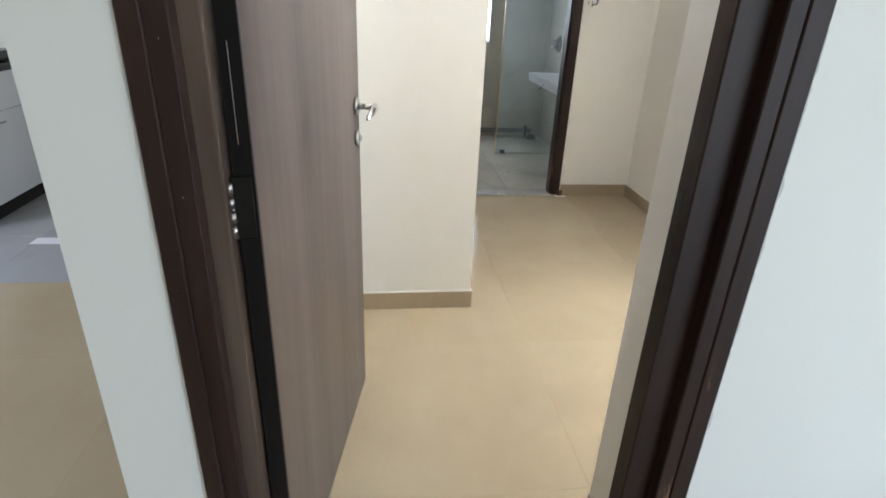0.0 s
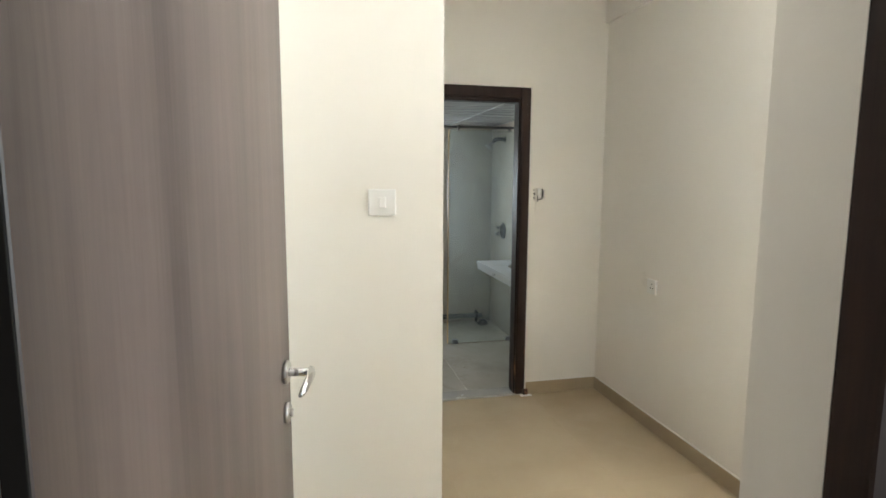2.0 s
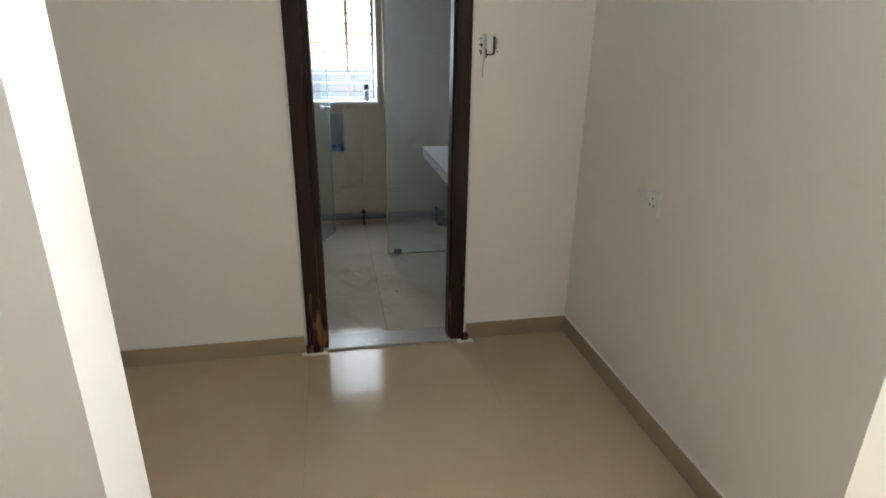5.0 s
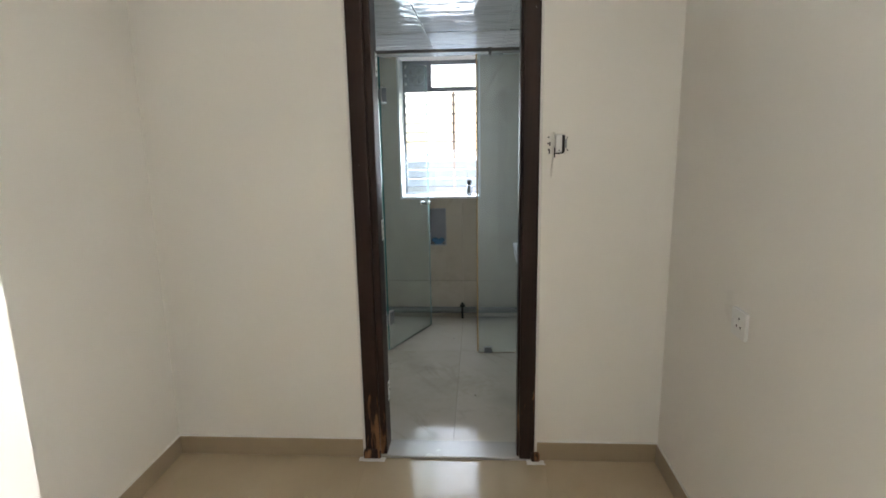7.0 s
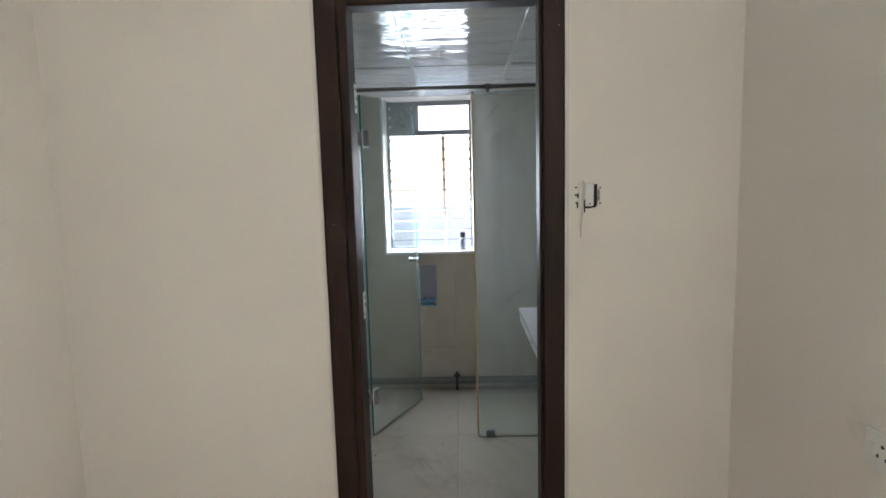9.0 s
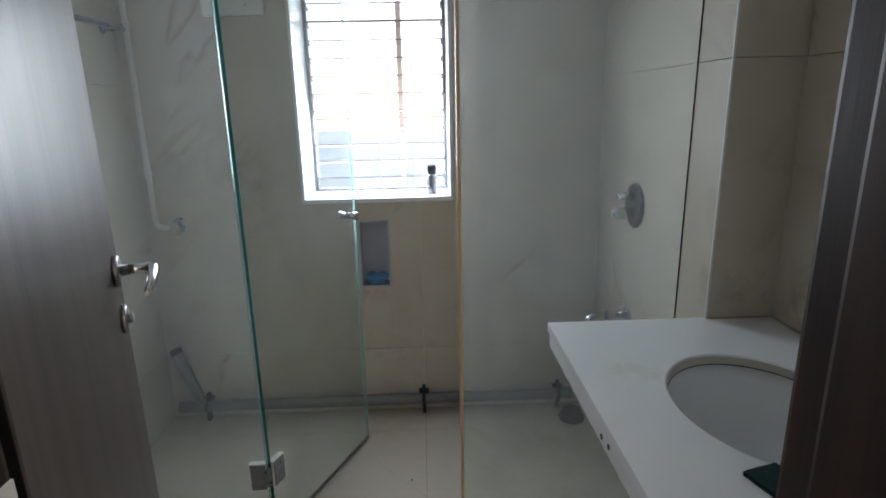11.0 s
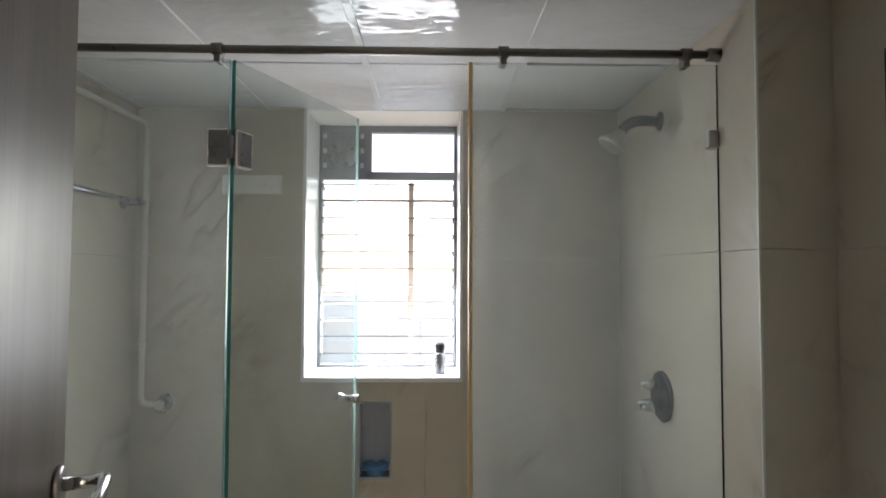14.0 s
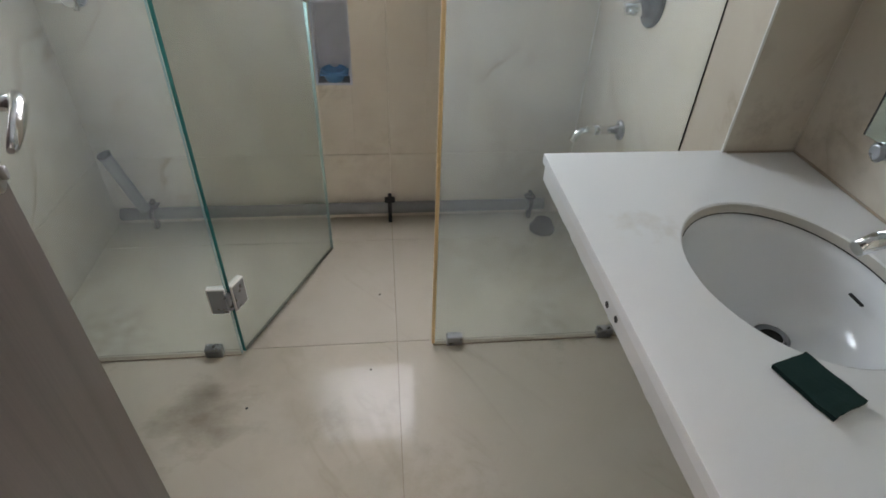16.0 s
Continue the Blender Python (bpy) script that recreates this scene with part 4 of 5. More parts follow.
part("head", lathe(bmesh.new(), (BX1 - 0.122, 1.62, 1.855), (-0.62, 0, -0.78), [(0, 0.013), (0.012, 0.018), (0.022, 0.016), (0.035, 0.024), (0.055, 0.043), (0.068, 0.044), (0.07, 0.038)], 24), STEEL, sh)
dv = thing("shower_mixer", (BX1, 1.625, 1.0), "round chrome concealed shower mixer with two knobs", "mixer")
part("plate", lathe(bmesh.new(), (BX1, 1.625, 1.0), (-1, 0, 0), [(0, 0.080), (0.006, 0.080), (0.011, 0.072)], 36), DARK_CHROME, dv)
part("knob", lathe(bmesh.new(), (BX1 - 0.01, 1.625, 0.972), (-1, 0, 0), [(0, 0.024), (0.04, 0.022), (0.05, 0.018), (0.07, 0.017), (0.072, 0.012)], 22), CHROME, dv)
part("knob", lathe(bmesh.new(), (BX1 - 0.01, 1.625, 1.035), (-1, 0, 0), [(0, 0.017), (0.03, 0.015), (0.058, 0.012), (0.06, 0.009)], 20), CHROME, dv)
part("lever", tube(bmesh.new(), [(BX1 - 0.065, 1.625, 0.97), (BX1 - 0.07, 1.60, 0.972), (BX1 - 0.074, 1.575, 0.972)], [0.009, 0.007, 0.006]), CHROME, dv)
sp = thing("bath_spout", (BX1, 1.63, 0.589), "chrome wall spout with round flange", "tap")
part("flange", lathe(bmesh.new(), (BX1, 1.63, 0.59), (-1, 0, 0), [(0, 0.034), (0.006, 0.033), (0.010, 0.02)], 24), DULL_CHROME, sp)
part("spout", tube(bmesh.new(), [(BX1 - 0.005, 1.63, 0.592), (BX1 - 0.11, 1.63, 0.59)] + arc((BX1 - 0.11, 1.63, 0.59), (BX1 - 0.15, 1.63, 0.588), (BX1 - 0.155, 1.63, 0.555))[1:], 0.0135), CHROME, sp)
part("collar", lathe(bmesh.new(), (BX1 - 0.075, 1.63, 0.591), (-1, 0, 0), [(0, 0.016), (0.014, 0.016)], 18), DULL_CHROME, sp)

# pipes in the shower corner
PX, PY = -0.692, BACK - 0.014
vp = thing("riser_pipe", (PX, PY, 0.88), "painted water pipe running up the tiled corner", "pipe")
part("pipe", tube(bmesh.new(), [(-0.62, PY, 0.885), (PX + 0.03, PY, 0.885)] + arc((PX + 0.03, PY, 0.885), (PX, PY, 0.885), (PX, PY, 0.915))[1:] + [(PX, PY, 1.945)] + arc((PX, PY, 1.945), (PX, PY, 1.975), (PX - 0.02, PY - 0.03, 1.975))[1:] + [(PX - 0.022, 1.0, 1.965)], 0.0105), PIPE_WHITE, vp)
for z in (1.1, 1.45, 1.66):
    part("clip", lathe(bmesh.new(), (PX, PY, z), (0, 0, 1), [(0, 0.0145), (0.018, 0.0145)], 14), PIPE_WHITE, vp)
av = thing("angle_valve", (-0.60, BACK, 0.89), "chrome angle valve with a round flange", "valve")
part("flange", lathe(bmesh.new(), (-0.602, BACK, 0.892), (0, -1, 0), [(0, 0.033), (0.005, 0.032), (0.01, 0.016)], 24), DULL_CHROME, av)
part("valve_body", lathe(bmesh.new(), (-0.602, BACK - 0.005, 0.892), (0, -1, 0), [(0, 0.014), (0.035, 0.014), (0.04, 0.019), (0.055, 0.019)], 18), CHROME, av)
part("outlet", tube(bmesh.new(), [(-0.602, BACK - 0.022, 0.89), (-0.602, BACK - 0.022, 0.855)], 0.009), CHROME, av)
tb = thing("towel_bar", (BX0, 1.75, 1.67), "dark metal towel bar on the tiled wall", "towel bar")
part("bar", tube(bmesh.new(), [(BX0 + 0.065, 1.38, 1.65), (BX0 + 0.065, 1.985, 1.65)], 0.0095), DULL_CHROME, tb)
for y in (1.42, 1.94):
    part("post", lathe(bmesh.new(), (BX0 + T, y, 1.65), (1, 0, 0), [(0, 0.024), (0.006, 0.023), (0.012, 0.012), (0.055, 0.012), (0.07, 0.016)], 18), DULL_CHROME, tb)
fp = thing("drain_pipe", (0.1, BACK - 0.045, 0.065), "grey pipe clipped along the foot of the wall", "pipe")
part("pipe", tube(bmesh.new(), [(-0.70, BACK - 0.034, 0.068), (1.06, BACK - 0.034, 0.068)], 0.025, 20), PVC, fp)
for x in (-0.575, 0.39, 1.0):
    bm = tube(bmesh.new(), [(x - 0.008, BACK - 0.034, 0.068), (x + 0.008, BACK - 0.034, 0.068)], 0.0275, 20)
    box(bm, (x - 0.022, BACK - 0.04, 0.094), (x + 0.022, BACK - 0.002, 0.104), 0.003)
    box(bm, (x - 0.008, BACK - 0.03, 0.104), (x + 0.008, BACK - 0.006, 0.124), 0.003)
    box(bm, (x - 0.008, BACK - 0.05, 0.0), (x + 0.008, BACK - 0.02, 0.046), 0.002)
    part("clamp", bm, BLACK, fp, "dark pipe clamp")
part("trap", lathe(bmesh.new(), (1.04, 1.90, 0.0), (0, 0, 1), [(0, 0.055), (0.012, 0.055), (0.025, 0.042), (0.045, 0.038), (0.048, 0.03)], 24), GRIMY, fp, "dark grimy floor trap outlet")
ho = thing("waste_hose", (-0.62, BACK - 0.05, 0.1), "slanting grey plastic hose with a dark cap", "hose")
part("hose", tube(bmesh.new(), [(-0.685, BACK - 0.03, 0.335), (-0.6, BACK - 0.04, 0.088)], 0.024, 16), PVC, ho)
part("cap", tube(bmesh.new(), [(-0.688, BACK - 0.03, 0.343), (-0.683, BACK - 0.03, 0.329)], 0.0255, 16), BLACK, ho, "dark end cap")
pl = thing("geyser_point", (-0.287, BACK, 1.733), "white blank electrical plate on the tiles", "switch plate")
part("plate", block((-0.40, BACK - 0.02, 1.695), (-0.172, BACK, 1.768), 0.004, 2), PLASTIC, pl)
part("screw", lathe(bmesh.new(), (-0.235, BACK - 0.02, 1.73), (0, -1, 0), [(-0.001, 0.005), (0.001, 0.004)], 10), DULL_CHROME, pl)

# soap dish in the niche
dish = thing("soap_dish", (0.2, BACK + 0.05, 0.603), "blue plastic soap dish in the wall niche", "soap dish")
bm = bmesh.new()
prof = [(0.0, 0.024), (0.02, 0.030), (0.042, 0.034), (0.044, 0.031), (0.024, 0.026), (0.012, 0.018)]
lathe(bm, (0.2, BACK + 0.03, 0.603), (0, 0, 1), [(h, r * 1.35) for h, r in prof], 28)
part("dish", bm, BLUE, dish)
part("lid", block((0.148, BACK - 0.012, 0.630), (0.252, BACK + 0.062, 0.637), 0.003), BLUE, dish, "paler blue rim")

# ---- bathroom window ----
win = thing("window_1", (0.22, 2.29, 0.98), "grey aluminium louvre window with an exhaust fan panel", "window", kind="structure")
WX0, WX1, WZ0, WZ1, WY = -0.09, 0.54, 0.98, BATH_H, 2.29
for a, b in (((WX0, WY - 0.02, WZ0), (WX0 + 0.028, WY + 0.02, WZ1)), ((WX1 - 0.028, WY - 0.02, WZ0), (WX1, WY + 0.02, WZ1)),
             ((WX0, WY - 0.02, WZ1 - 0.03), (WX1, WY + 0.02, WZ1)), ((WX0, WY - 0.02, WZ0), (WX1, WY + 0.02, WZ0 + 0.012)),
             ((WX0, WY - 0.022, 1.798), (WX1, WY + 0.02, 1.832)), ((0.125, WY - 0.022, 1.80), (0.152, WY + 0.02, WZ1))):
    part("window_frame", block(a, b, 0.002), ALU, win)
part("pane", block((0.152, WY - 0.003, 1.832), (0.515, WY + 0.003, 2.0)), GLASS, win)
fan_bm = block((WX0 + 0.028, WY - 0.006, 1.832), (0.125, WY + 0.004, 2.005))
fan = part("fan_panel", fan_bm, ALU, win, "grey exhaust fan panel")
part("fan_ring", lathe(bmesh.new(), (0.03, WY - 0.006, 1.918), (0, -1, 0), [(0, 0.072), (0.012, 0.072), (0.016, 0.064), (0.004, 0.058)], 28), DULL_CHROME, fan)
for i in range(5):
    a = 2 * math.pi * i / 5
    bm = block((-0.012, -0.004, 0.012), (0.016, 0.0, 0.058), 0.001)
    bm.transform(Matrix.Translation((0.03, WY - 0.012, 1.918)) @ Matrix.Rotation(a, 4, "Y") @ Matrix.Rotation(0.4, 4, "Z"))
    part("fan_blade", bm, DULL_CHROME, fan)
part("fan_hub", lathe(bmesh.new(), (0.03, WY - 0.006, 1.918), (0, -1, 0), [(0, 0.02), (0.014, 0.02), (0.018, 0.014)], 18), DULL_CHROME, fan)
for x in (-0.055, 0.108):
    for z in (1.85, 1.915, 1.98):
        part("vent_slot", block((x - 0.008, WY - 0.0065, z), (x + 0.008, WY - 0.0055, z + 0.022)), WHITE_ALU, fan)
LN = 11
BLADE_EDGE = material("dusty_blade_edge", (0.30, 0.27, 0.24), 0.6)
for i in range(LN):
    z = WZ0 + 0.03 + (1.798 - WZ0 - 0.02) * (i + 0.4) / LN
    bm = block((WX0 + 0.03, -0.05, -0.0025), (WX1 - 0.03, 0.05, 0.0025), 0.001)
    bm.transform(Matrix.Translation((0, WY + 0.0, z)) @ Matrix.Rotation(radians(-7), 4, "X"))
    sl = part("louvre", bm, LOUVRE_GLASS, win)
    sl.visible_shadow = False
    bm = block((WX0 + 0.03, -0.0515, -0.003), (WX1 - 0.03, -0.0502, 0.003))
    bm.transform(Matrix.Translation((0, WY, z)) @ Matrix.Rotation(radians(-7), 4, "X"))
    part("blade_edge", bm, BLADE_EDGE, sl, "dusty ground glass edge")
    for x in (WX0 + 0.029, WX1 - 0.029):
        bm = block((-0.006, -0.03, -0.008), (0.006, 0.03, 0.006), 0.002)
        bm.transform(Matrix.Translation((x, WY, z)) @ Matrix.Rotation(radians(-7), 4, "X"))
        part("louvre_clip", bm, DULL_CHROME, win)
part("rust_bar", block((0.31, WY + 0.075, 0.98), (0.335, WY + 0.085, 1.80)), material("rusty_bar", (0.72, 0.56, 0.46), 0.8), win, "faded rusty upright bar outside")
for z in (1.18, 1.30, 1.72):
    part("guard_bar", tube(bmesh.new(), [(WX0, WY + 0.08, z), (WX1, WY + 0.08, z)], 0.0035, 8), material("guard_bar_paint", (0.55, 0.46, 0.40), 0.7), win)
for a, b in (((WX0, BACK - 0.004, 0.965), (WX1, WY - 0.02, 0.983)), ((WX0 - 0.0, BACK - 0.004, 0.983), (WX0 + 0.014, WY - 0.02, BATH_H)), ((WX1 - 0.014, BACK - 0.004, 0.983), (WX1, WY - 0.02, BATH_H))):
    part("window_sill", block(a, b, 0.002), QUARTZ, win, "white stone window surround")
can = thing("spray_can", (0.452, 2.12, 0.983), "small silver and black bottle on the sill", "bottle")
part("bottle", lathe(bmesh.new(), (0.452, 2.12, 0.983), (0, 0, 1), [(0, 0.021), (0.004, 0.022), (0.075, 0.022), (0.085, 0.016)], 22), DULL_CHROME, can)
part("cap", lathe(bmesh.new(), (0.452, 2.12, 1.066), (0, 0, 1), [(0, 0.017), (0.03, 0.019), (0.04, 0.014)], 22), BLACK, can, "black cap")

# ---- bathroom ceiling of glossy panels ----
rng = random.Random(4)
bm = bmesh.new()
xs = [BX0, -0.24 - 0.48 + 0.0, -0.24, 0.21, 0.695, 1.17, BX2 + 0.01]
xs = sorted({x for x in xs if x >= BX0})
ys = [0.11, 0.64, 1.09, 1.545, BACK + 0.005]
for xa, xb in zip(xs, xs[1:]):
    for ya, yb in zip(ys, ys[1:]):
        before = set(bm.verts)
        box(bm, (xa + 0.009, ya + 0.004, BATH_H), (xb - 0.009, yb - 0.004, BATH_H + 0.008), 0.0)
        sag = [rng.uniform(0.0, 0.0035) for _ in range(4)]
        if xa > 0.6 and xb < 1.2:
            sag[2] += 0.004
            for v in set(bm.verts) - before:
                if v.co.y > yb - 0.01:
                    v.co.y -= 0.013 if v.co.x < (xa + xb) / 2 else 0.004
        for v in set(bm.verts) - before:
            v.co.z += sag[(1 if v.co.x > (xa + xb) / 2 else 0) + (2 if v.co.y > (ya + yb) / 2 else 0)]
box(bm, (-0.09, BACK + 0.005, BATH_H), (0.54, 2.31, BATH_H + 0.006))
for x in xs[1:-1]:
    box(bm, (x - 0.011, 0.11, BATH_H - 0.003), (x + 0.011, BACK + 0.005, BATH_H + 0.004), 0.001)
solo("ceiling_bathroom", bm, CEILING_PANEL, (0.2, 1.0, BATH_H), "glossy white panelled false ceiling", "ceiling", "structure")
# near-black sheet: the shade of the void over the panels, as colour
bm = block((BX0 - 0.1, 0.11, BATH_H + 0.012), (BX2 + 0.012, BACK + T, BATH_H + 0.03))
solo("ceiling_backing", bm, DARK, (0.2, 1.0, BATH_H + 0.02), "near-black sheet standing in for the unlit void above the panels", "ceiling", "structure")

# ---- kitchen corner ----
kc = thing("kitchen_cabinet", (-3.25, -0.2, 0), "white kitchen base unit with a steel bar handle", "cabinet")
WHITE_GLOSS = material("white_gloss_front", (0.78, 0.79, 0.82), 0.18)
part("body", block((-3.5, -0.62, 0.1), (-2.96, 0.54, 0.86), 0.002), WHITE_GLOSS, kc)
part("plinth", block((-3.45, -0.60, 0.0), (-2.99, 0.54, 0.1)), DARK, kc, "dark recessed plinth")
for y0, y1 in ((-0.61, -0.04), (-0.035, 0.53)):
    for z0, z1 in ((0.105, 0.63), (0.635, 0.855)):
        d = part("door", block((-2.96, y0, z0), (-2.94, y1, z1), 0.002), WHITE_GLOSS, kc)
        part("handle", tube(bmesh.new(), [(-2.895, y0 + 0.06, z1 - 0.05), (-2.895, y0 + 0.3, z1 - 0.05)], 0.006), STEEL, d, "steel bar handle")
solo("kitchen_worktop", block((-3.52, -0.64, 0.86), (-2.91, 0.55, 0.9), 0.004), material("black_granite", (0.02, 0.02, 0.022), 0.15), (-3.2, 0, 0.86), "black granite worktop on the white units", "worktop")
ov = thing("gas_hob", (-3.2, -0.1, 0.9), "black gas hob on the worktop", "hob")
part("body", block((-3.4, -0.4, 0.9), (-3.0, 0.2, 0.96), 0.006), material("black_enamel", (0.015, 0.015, 0.017), 0.2), ov)
for y in (-0.25, 0.05):
    part("burner", lathe(bmesh.new(), (-3.2, y, 0.96), (0, 0, 1), [(0, 0.05), (0.015, 0.045), (0.02, 0.03)], 18), DULL_CHROME, ov)
bm = block((-2.62, -0.86, 0.0005), (-2.46, -0.77, 0.002))
solo("paper_sheet", bm, material("white_paper", (0.8, 0.8, 0.85), 0.8), (-2.54, -0.81, 0), "white sheet of paper lying on the floor", "paper")

# ---- bedroom windows ----
bw = thing("window_2", (4.85, -0.7, 0), "long white framed window with a grab rail", "window", kind="structure")
MULL = [-2.80, -1.56, -0.56, 0.44, 1.38]
X0, X1 = 4.815, 4.875
for z0, z1 in ((0.0, 0.055), (0.80, 0.89), (2.02, 2.09)):
    part("window_frame", block((X0, -2.84, z0), (X1, 1.4, z1), 0.004), WHITE_ALU, bw)
for y in MULL:
    part("window_frame", block((X0 - 0.004, y - 0.035, 0.055), (X1, y + 0.035, 2.02), 0.004), WHITE_ALU, bw)
part("grab_rail", block((4.755, -2.84, 1.155), (4.79, 1.4, 1.185), 0.004), WHITE_ALU, bw, "white horizontal grab rail")
for y in MULL:
    part("rail_post", block((4.76, y - 0.05, 0.86), (4.785, y - 0.02, 1.155), 0.003), WHITE_ALU, bw)
part("sill_ledge", block((4.755, -2.84, 0.845), (4.83, 1.4, 0.875), 0.004), WHITE_ALU, bw)
for ya, yb in zip(MULL, MULL[1:]):
    for z0, z1, inset in ((0.055, 0.80, 0.0), (0.89, 2.02, 0.03)):
        if inset:
            for a, b in (((ya + 0.035, z0), (ya + 0.075, z1)), ((yb - 0.075, z0), (yb - 0.035, z1)), ((ya + 0.075, z0), (yb - 0.075, z0 + 0.045)), ((ya + 0.075, z1 - 0.045), (yb - 0.075, z1))):
                part("sash", block((X0 + 0.008, a[0], a[1]), (X1 - 0.008, b[0], b[1]), 0.003), WHITE_ALU, bw)
        p = part("pane", block((4.842, ya + 0.03, z0 - 0.005), (4.848, yb - 0.03, z1 + 0.005)), BLUE_GLASS, bw)
        p.visible_shadow = False
part("latch", block((4.80, 0.47, 1.36), (4.823, 0.495, 1.50), 0.003), BLACK, bw, "black sash latch")
solo("trim", block((4.77, -2.9, 2.09), (4.8, 1.6, 2.17), 0.01, 2), CREAM, (4.78, -0.6, 2.1), "cream plaster band over the long window", "trim", "structure")
nw = thing("window_3", (3.49, 1.7, 0), "tall white framed bedroom window", "window", kind="structure")
for a, b in (((2.83, 1.67, 0.0), (2.88, 1.73, 2.05)), ((4.11, 1.67, 0.0), (4.16, 1.73, 2.05)), ((2.88, 1.67, 0.0), (4.11, 1.73, 0.05)), ((2.88, 1.67, 2.0), (4.11, 1.73, 2.05)), ((3.47, 1.67, 0.05), (3.52, 1.73, 2.0))):
    part("window_frame", block(a, b, 0.003), WHITE_ALU, nw)
for xa, xb in ((2.88, 3.47), (3.52, 4.11)):
    p = part("pane", block((xa, 1.698, 0.05), (xb, 1.702, 2.0)), GLASS, nw)
    p.visible_shadow = False

# ---- outside ----
bm = bmesh.new()
bmesh.ops.create_grid(bm, x_segments=1, y_segments=1, size=1500)
bmesh.ops.translate(bm, verts=bm.verts[:], vec=(0, 0, -30))
solo("ground", bm, paint("dusty_ground", (0.30, 0.27, 0.22), 0.7), (0, 0, -30), "dusty ground far below the flat", "ground", "structure")
CONCRETE = paint("pale_blue_render", (0.88, 0.90, 0.93), 0.9)
DARKWIN = material("dark_window_glass", (0.50, 0.56, 0.62), 0.2)


def apartment_building(at, turn, width, depth, floors, base, bays, label, CONCRETE, DARKWIN):
    """A block of flats with slab bands, recessed bays and windows on its front (local -y)."""
    m = Matrix.Translation(at) @ Matrix.Rotation(turn, 4, "Z")
    b = thing("apartment_building", at, label, "building")
    top = base + floors * 3.0
    bm = block((-width / 2, 0, base - at[2]), (width / 2, depth, top - at[2]))
    bm.transform(m)
    part("wall", bm, CONCRETE, b)
    bm = block((-width / 2 - 0.2, -0.3, top - at[2]), (width / 2 + 0.2, depth + 0.2, top + 0.9 - at[2]))
    bm.transform(m)
    part("roof", bm, CONCRETE, b)
    step = width / bays
    wm = None
    for f in range(floors):
        z = base + f * 3.0 - at[2]
        bm = block((-width / 2, -0.9, z - 0.15), (width / 2, 0.0, z + 0.05))
        bm.transform(m)
        part("balcony", bm, CONCRETE, b)
        if abs(base + f * 3.0 - 0.5) > 11:
            continue
        for k in range(bays):
            x = -width / 2 + step * (k + 0.5)
            bm = block((x - step * 0.3, -0.06, z + (0.3 if k % 3 == 1 else 0.9)), (x + step * 0.3, 0.02, z + 2.35))
            bm.transform(m)
            w = part("window", bm, DARKWIN, b)
            bm = block((x - step * 0.3 - 0.08, -0.12, z + 0.8), (x + step * 0.3 + 0.08, -0.02, z + 0.9))
            bm.transform(m)
            part("sill", bm, WHITE_ALU, w)
    for k in range(bays + 1):
        x = -width / 2 + step * k
        bm = block((x - 0.22, -1.0, base - at[2]), (x + 0.22, 0.0, top - at[2]))
        bm.transform(m)
        part("pilaster", bm, CONCRETE, b)


apartment_building((27, 3.0, -30), radians(-82), 26, 12, 18, -30, 7, "tall pale block of flats with balconies", CONCRETE, DARKWIN)
# distance haze is put into the near-white wall and window colours
apartment_building((4, 85, -30), radians(8), 60, 12, 9, -30, 12, "long distant pale block of flats", paint("haze_white_render", (0.95, 0.94, 0.92), 0.96), material("haze_white_window", (0.90, 0.88, 0.86), 0.6))
# unseen slab added to block the sun from the bathroom window
solo("sunshade_ledge", block((-1.2, 2.31, 2.62), (1.9, 4.15, 2.72), 0.01), CONCRETE, (0.3, 2.31, 2.62), "unseen slab added to keep sun off the bathroom window", "ledge", "structure")
# green netting on the neighbour
bm = bmesh.new()
nx, nz = 14, 16
gv = [[bm.verts.new((9.0 + 0.12 * noise.noise(Vector((i * 0.7, j * 0.5, 0))), 3.3 + 3.4 * i / nx, 0.3 + 5.0 * j / nz)) for j in range(nz + 1)] for i in range(nx + 1)]
for i in range(nx):
    for j in range(nz):
        bm.faces.new((gv[i][j], gv[i + 1][j], gv[i + 1][j + 1], gv[i][j + 1]))
bmesh.ops.solidify(bm, geom=bm.faces[:], thickness=0.01)
net = thing("safety_net", (9.0, 5, 0.3), "green construction netting on poles outside", "netting")
part("net", bm, material("green_net", (0.15, 0.66, 0.60), 0.8), net)
for y in (3.35, 6.65):
    part("pole", tube(bmesh.new(), [(9.05, y, -30), (9.05, y, 6.0)], 0.03, 8), DULL_CHROME, net)

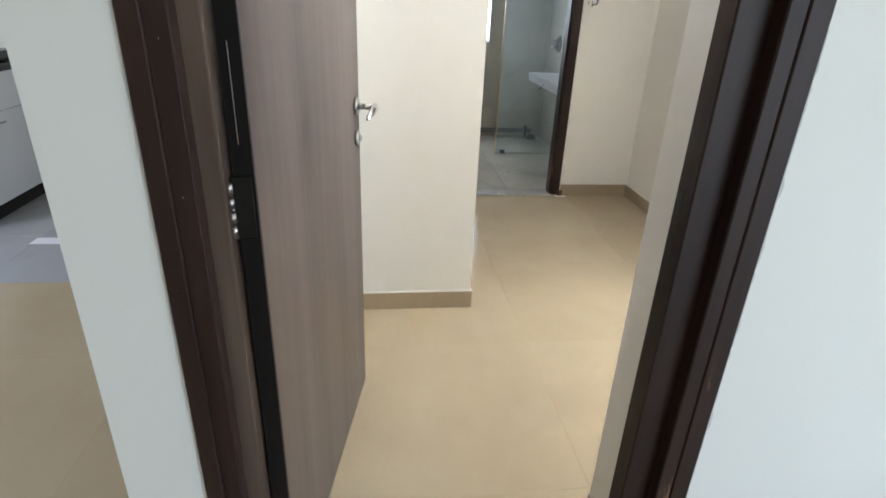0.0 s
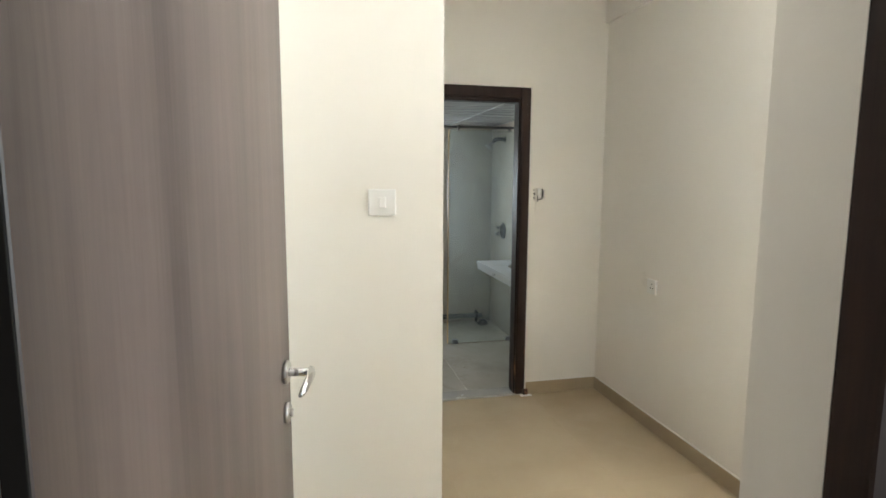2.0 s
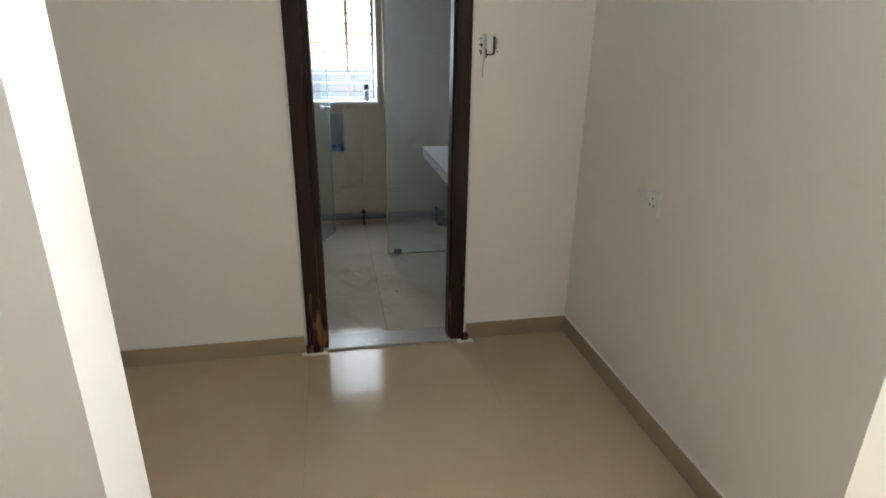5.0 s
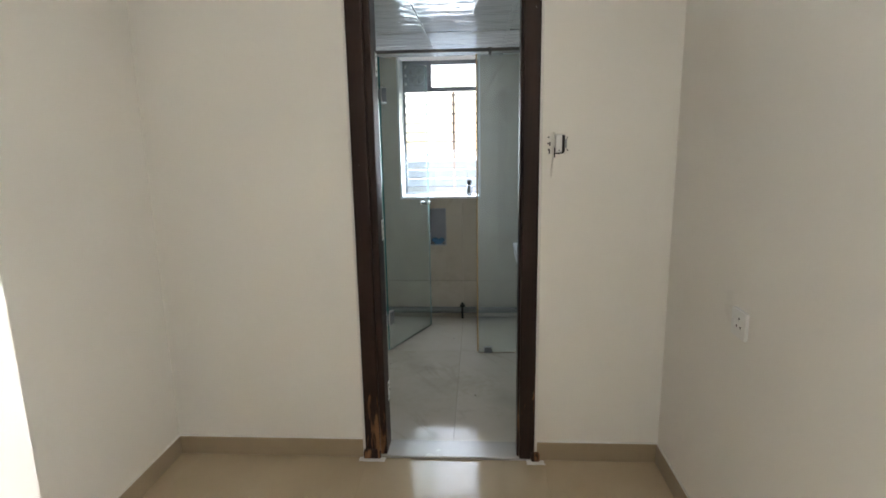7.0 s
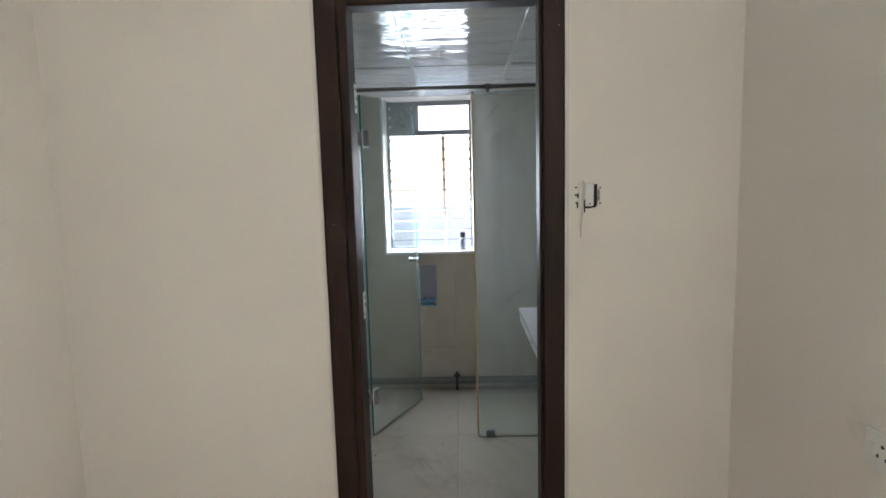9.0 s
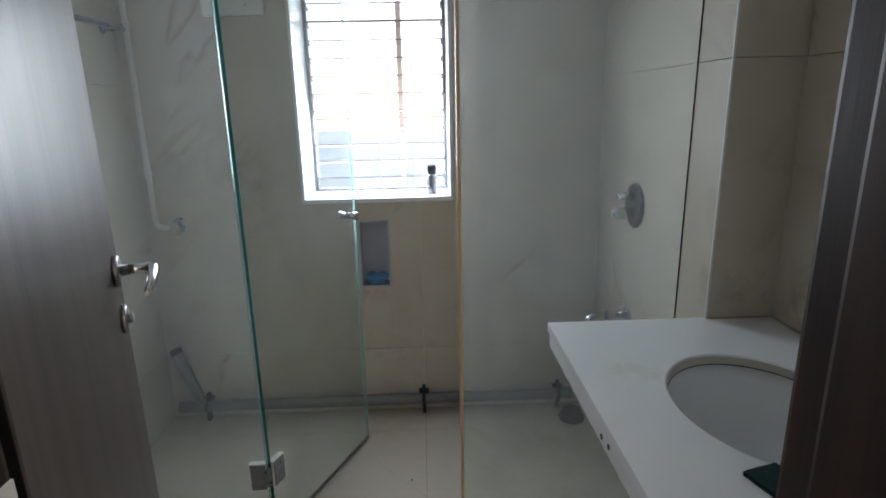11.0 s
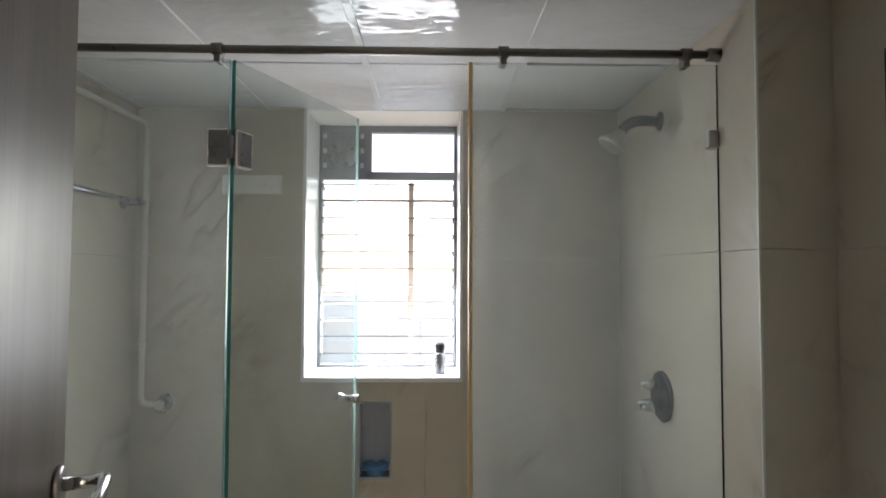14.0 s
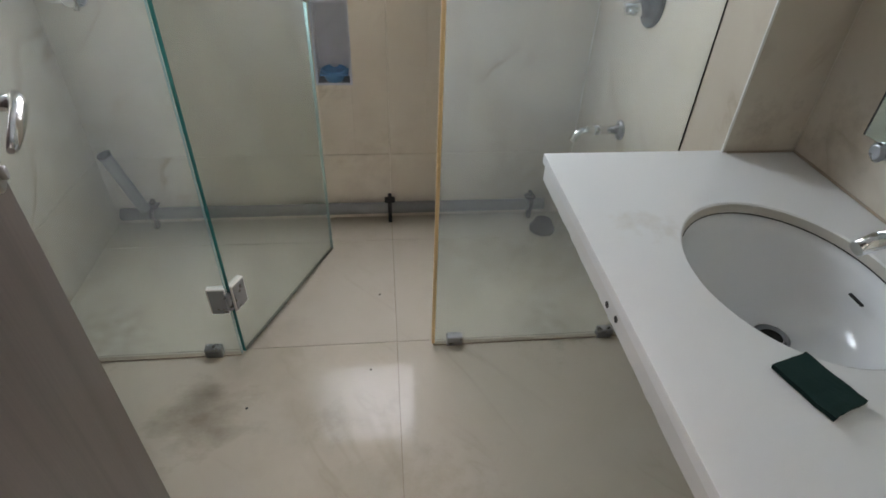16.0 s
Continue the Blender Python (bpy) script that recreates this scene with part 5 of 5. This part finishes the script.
# ---- tiles, last ----
def tile_field(parent, mat, us, vs, axis, at, sign, gap, holes=(), thick=T, bevel=0.0007):
    """Tiles between the joint lines us and vs on a plane across axis; holes are (u0, u1, v0, v1) left open."""
    made = {}
    ax = "xyz".index(axis)
    other = [i for i in range(3) if i != ax]
    cells = []
    for ua, ub in zip(us, us[1:]):
        for va, vb in zip(vs, vs[1:]):
            todo = [(ua + gap / 2, ub - gap / 2, va + gap / 2, vb - gap / 2)]
            for h0, h1, k0, k1 in holes:
                nxt = []
                for a, b, c, d in todo:
                    if h1 <= a or h0 >= b or k1 <= c or k0 >= d:
                        nxt.append((a, b, c, d))
                        continue
                    if a < h0:
                        nxt.append((a, h0, c, d))
                    if b > h1:
                        nxt.append((h1, b, c, d))
                    m0, m1 = max(a, h0), min(b, h1)
                    if c < k0:
                        nxt.append((m0, m1, c, k0))
                    if d > k1:
                        nxt.append((m0, m1, k1, d))
                todo = nxt
            cells += todo
    for a, b, c, d in cells:
        if b - a < 0.004 or d - c < 0.004:
            continue
        key = (round(b - a, 4), round(d - c, 4))
        if key not in made:
            lo, hi = Vector((0, 0, 0)), Vector((0, 0, 0))
            lo[other[0]], hi[other[0]] = -(b - a) / 2, (b - a) / 2
            lo[other[1]], hi[other[1]] = -(d - c) / 2, (d - c) / 2
            lo[ax], hi[ax] = -thick / 2, thick / 2
            bm = block(lo, hi, bevel)
            me = bpy.data.meshes.new("tile")
            bm.to_mesh(me)
            bm.free()
            me.materials.append(mat)
            made[key] = me
        ob = new("tile", made[key])
        p = Vector((0, 0, 0))
        p[other[0]], p[other[1]], p[ax] = (a + b) / 2, (c + d) / 2, at - sign * thick / 2
        ob.parent = parent
        ob.location = p - ORIGIN[parent]


VZ = [0.0, 0.304, 1.448, BATH_H]
UX = [BX0, 0.396, BX1]
bn = solo("wall_tiles_north", block((BX0, BACK + T, 0.0), (BX0 + 0.002, BACK + T + 0.001, 0.002)), GROUT, (0.2, BACK, 0), "cream marble look wall tiles round the bathroom window", "tiles", "structure")
tile_field(bn, BATH_WALL, UX, VZ, "y", BACK, -1, 0.0015, ((-0.09, 0.54, 0.98, 3.0), (0.139, 0.26, 0.6, 0.885)))
bl = solo("wall_tiles_west", block((BX0, 0.2, 0.0), (BX0 + 0.001, 0.202, 0.002)), GROUT, (BX0, 1, 0), "cream marble look wall tiles beside the shower", "tiles", "structure")
tile_field(bl, BATH_WALL, [0.11, 0.887, BACK], VZ, "x", BX0 + T, 1, 0.0015)
bs = solo("wall_tiles_shower_east", block((BX1 + 0.003, 1.2, 0.0), (BX1 + 0.004, 1.202, 0.002)), GROUT, (BX1, 1.5, 0), "cream marble look wall tiles beside the mixer", "tiles", "structure")
tile_field(bs, BATH_WALL, [1.092, BACK], VZ, "x", BX1, -1, 0.0015)
bp = solo("wall_tiles_pillar", block((1.2, 1.095, 0.0), (1.202, 1.096, 0.002)), GROUT, (1.24, 1.09, 0), "cream marble look tiles on the pillar return", "tiles", "structure")
tile_field(bp, BATH_WALL, [BX1 + 0.002, BX2], VZ, "y", 1.09, -1, 0.0015)
be = solo("wall_tiles_east", block((BX2 + 0.003, 0.5, 0.0), (BX2 + 0.004, 0.502, 0.002)), GROUT, (BX2, 0.6, 0), "cream marble look tiles behind the basin", "tiles", "structure")
tile_field(be, BATH_WALL, [0.11, 1.092], VZ, "x", BX2, -1, 0.0015)
bq = solo("wall_tiles_south", block((-0.5, 0.112, 0.0), (-0.498, 0.113, 0.002)), GROUT, (0.2, 0.12, 0), "cream marble look tiles beside the doorway", "tiles", "structure")
tile_field(bq, BATH_WALL, UX[:-1] + [BX2], VZ, "y", 0.11 + T, 1, 0.0015, ((-0.01, 0.778, -1, 2.11),))
part("edge_trim", block((BX1 - 0.0015, 1.0885, 0.0), (BX1 + 0.004, 1.094, BATH_H), 0.001), WHITE_ALU, bp, "pale metal corner trim")
for a, b in (((0.133, BACK - 0.003, 0.594), (0.142, BACK + 0.078, 0.891)), ((0.257, BACK - 0.003, 0.594), (0.266, BACK + 0.078, 0.891)), ((0.142, BACK - 0.003, 0.594), (0.257, BACK + 0.078, 0.603)), ((0.142, BACK - 0.003, 0.882), (0.257, BACK + 0.078, 0.891)), ((0.142, BACK + 0.068, 0.603), (0.257, BACK + 0.078, 0.882))):
    part("niche_lining", block(a, b), NICHE_TILE, bn, "niche lining with the bluish light put into its colour")

bf = solo("floor_bathroom", block((BX0, 0.1, -0.012), (BX2, BACK + T, -0.006)), GROUT, (0.3, 1.0, 0), "cream marble look bathroom floor tiles with grime", "floor", "structure")
tile_field(bf, BATH_FLOOR, [BX0 - 0.006, 0.396, BX2], [0.125, 1.285, 1.856, BACK + T], "z", 0.0, 1, 0.0016)

fb = solo("floor_tiles", block((-0.5, -1.0, -0.0121), (-0.498, -0.998, -0.011)), GROUT, (0, -2, 0), "polished beige vitrified floor tiles", "floor", "structure")
tile_field(fb, FLOOR_TILE, [-1.142, -0.79, 0.01, 0.81, 1.61, 2.41, 3.21, 4.01, 4.8], [-7.15, -6.79, -5.99, -5.19, -4.39, -3.59, -2.79, -1.99, -1.19, -0.39, 0.0], "z", 0.0, 1, 0.0004, bevel=0.0002)
tile_field(fb, FLOOR_TILE, [1.477, 1.61, 2.41, 3.21, 4.01, 4.95], [0.0, 0.41, 1.21, 1.7], "z", 0.0, 1, 0.0004, bevel=0.0002)
tile_field(fb, FLOOR_TILE, [4.8, 4.95], [-3.1, -1.99, -1.19, -0.39, 0.0], "z", 0.0, 1, 0.0004, bevel=0.0002)
tile_field(fb, FLOOR_TILE, [-5.0, -4.79, -3.99, -3.19, -2.39, -1.59, -1.142], [-7.15, -6.79, -5.99, -5.19, -4.39, -3.59, -2.79, -1.99, -1.335], "z", 0.0, 1, 0.0004, bevel=0.0002)
fk = solo("floor_kitchen", block((-3.5, -1.0, -0.0121), (-3.498, -0.998, -0.011)), GROUT, (-3, -0.4, 0), "pale grey kitchen floor tiles", "floor", "structure")
tile_field(fk, GREY_TILE, [-5.0, -4.4, -3.8, -3.2, -2.6, -2.0, -1.4, -1.142], [-1.335, -0.735, -0.135, 0.55], "z", 0.0, 1, 0.002)
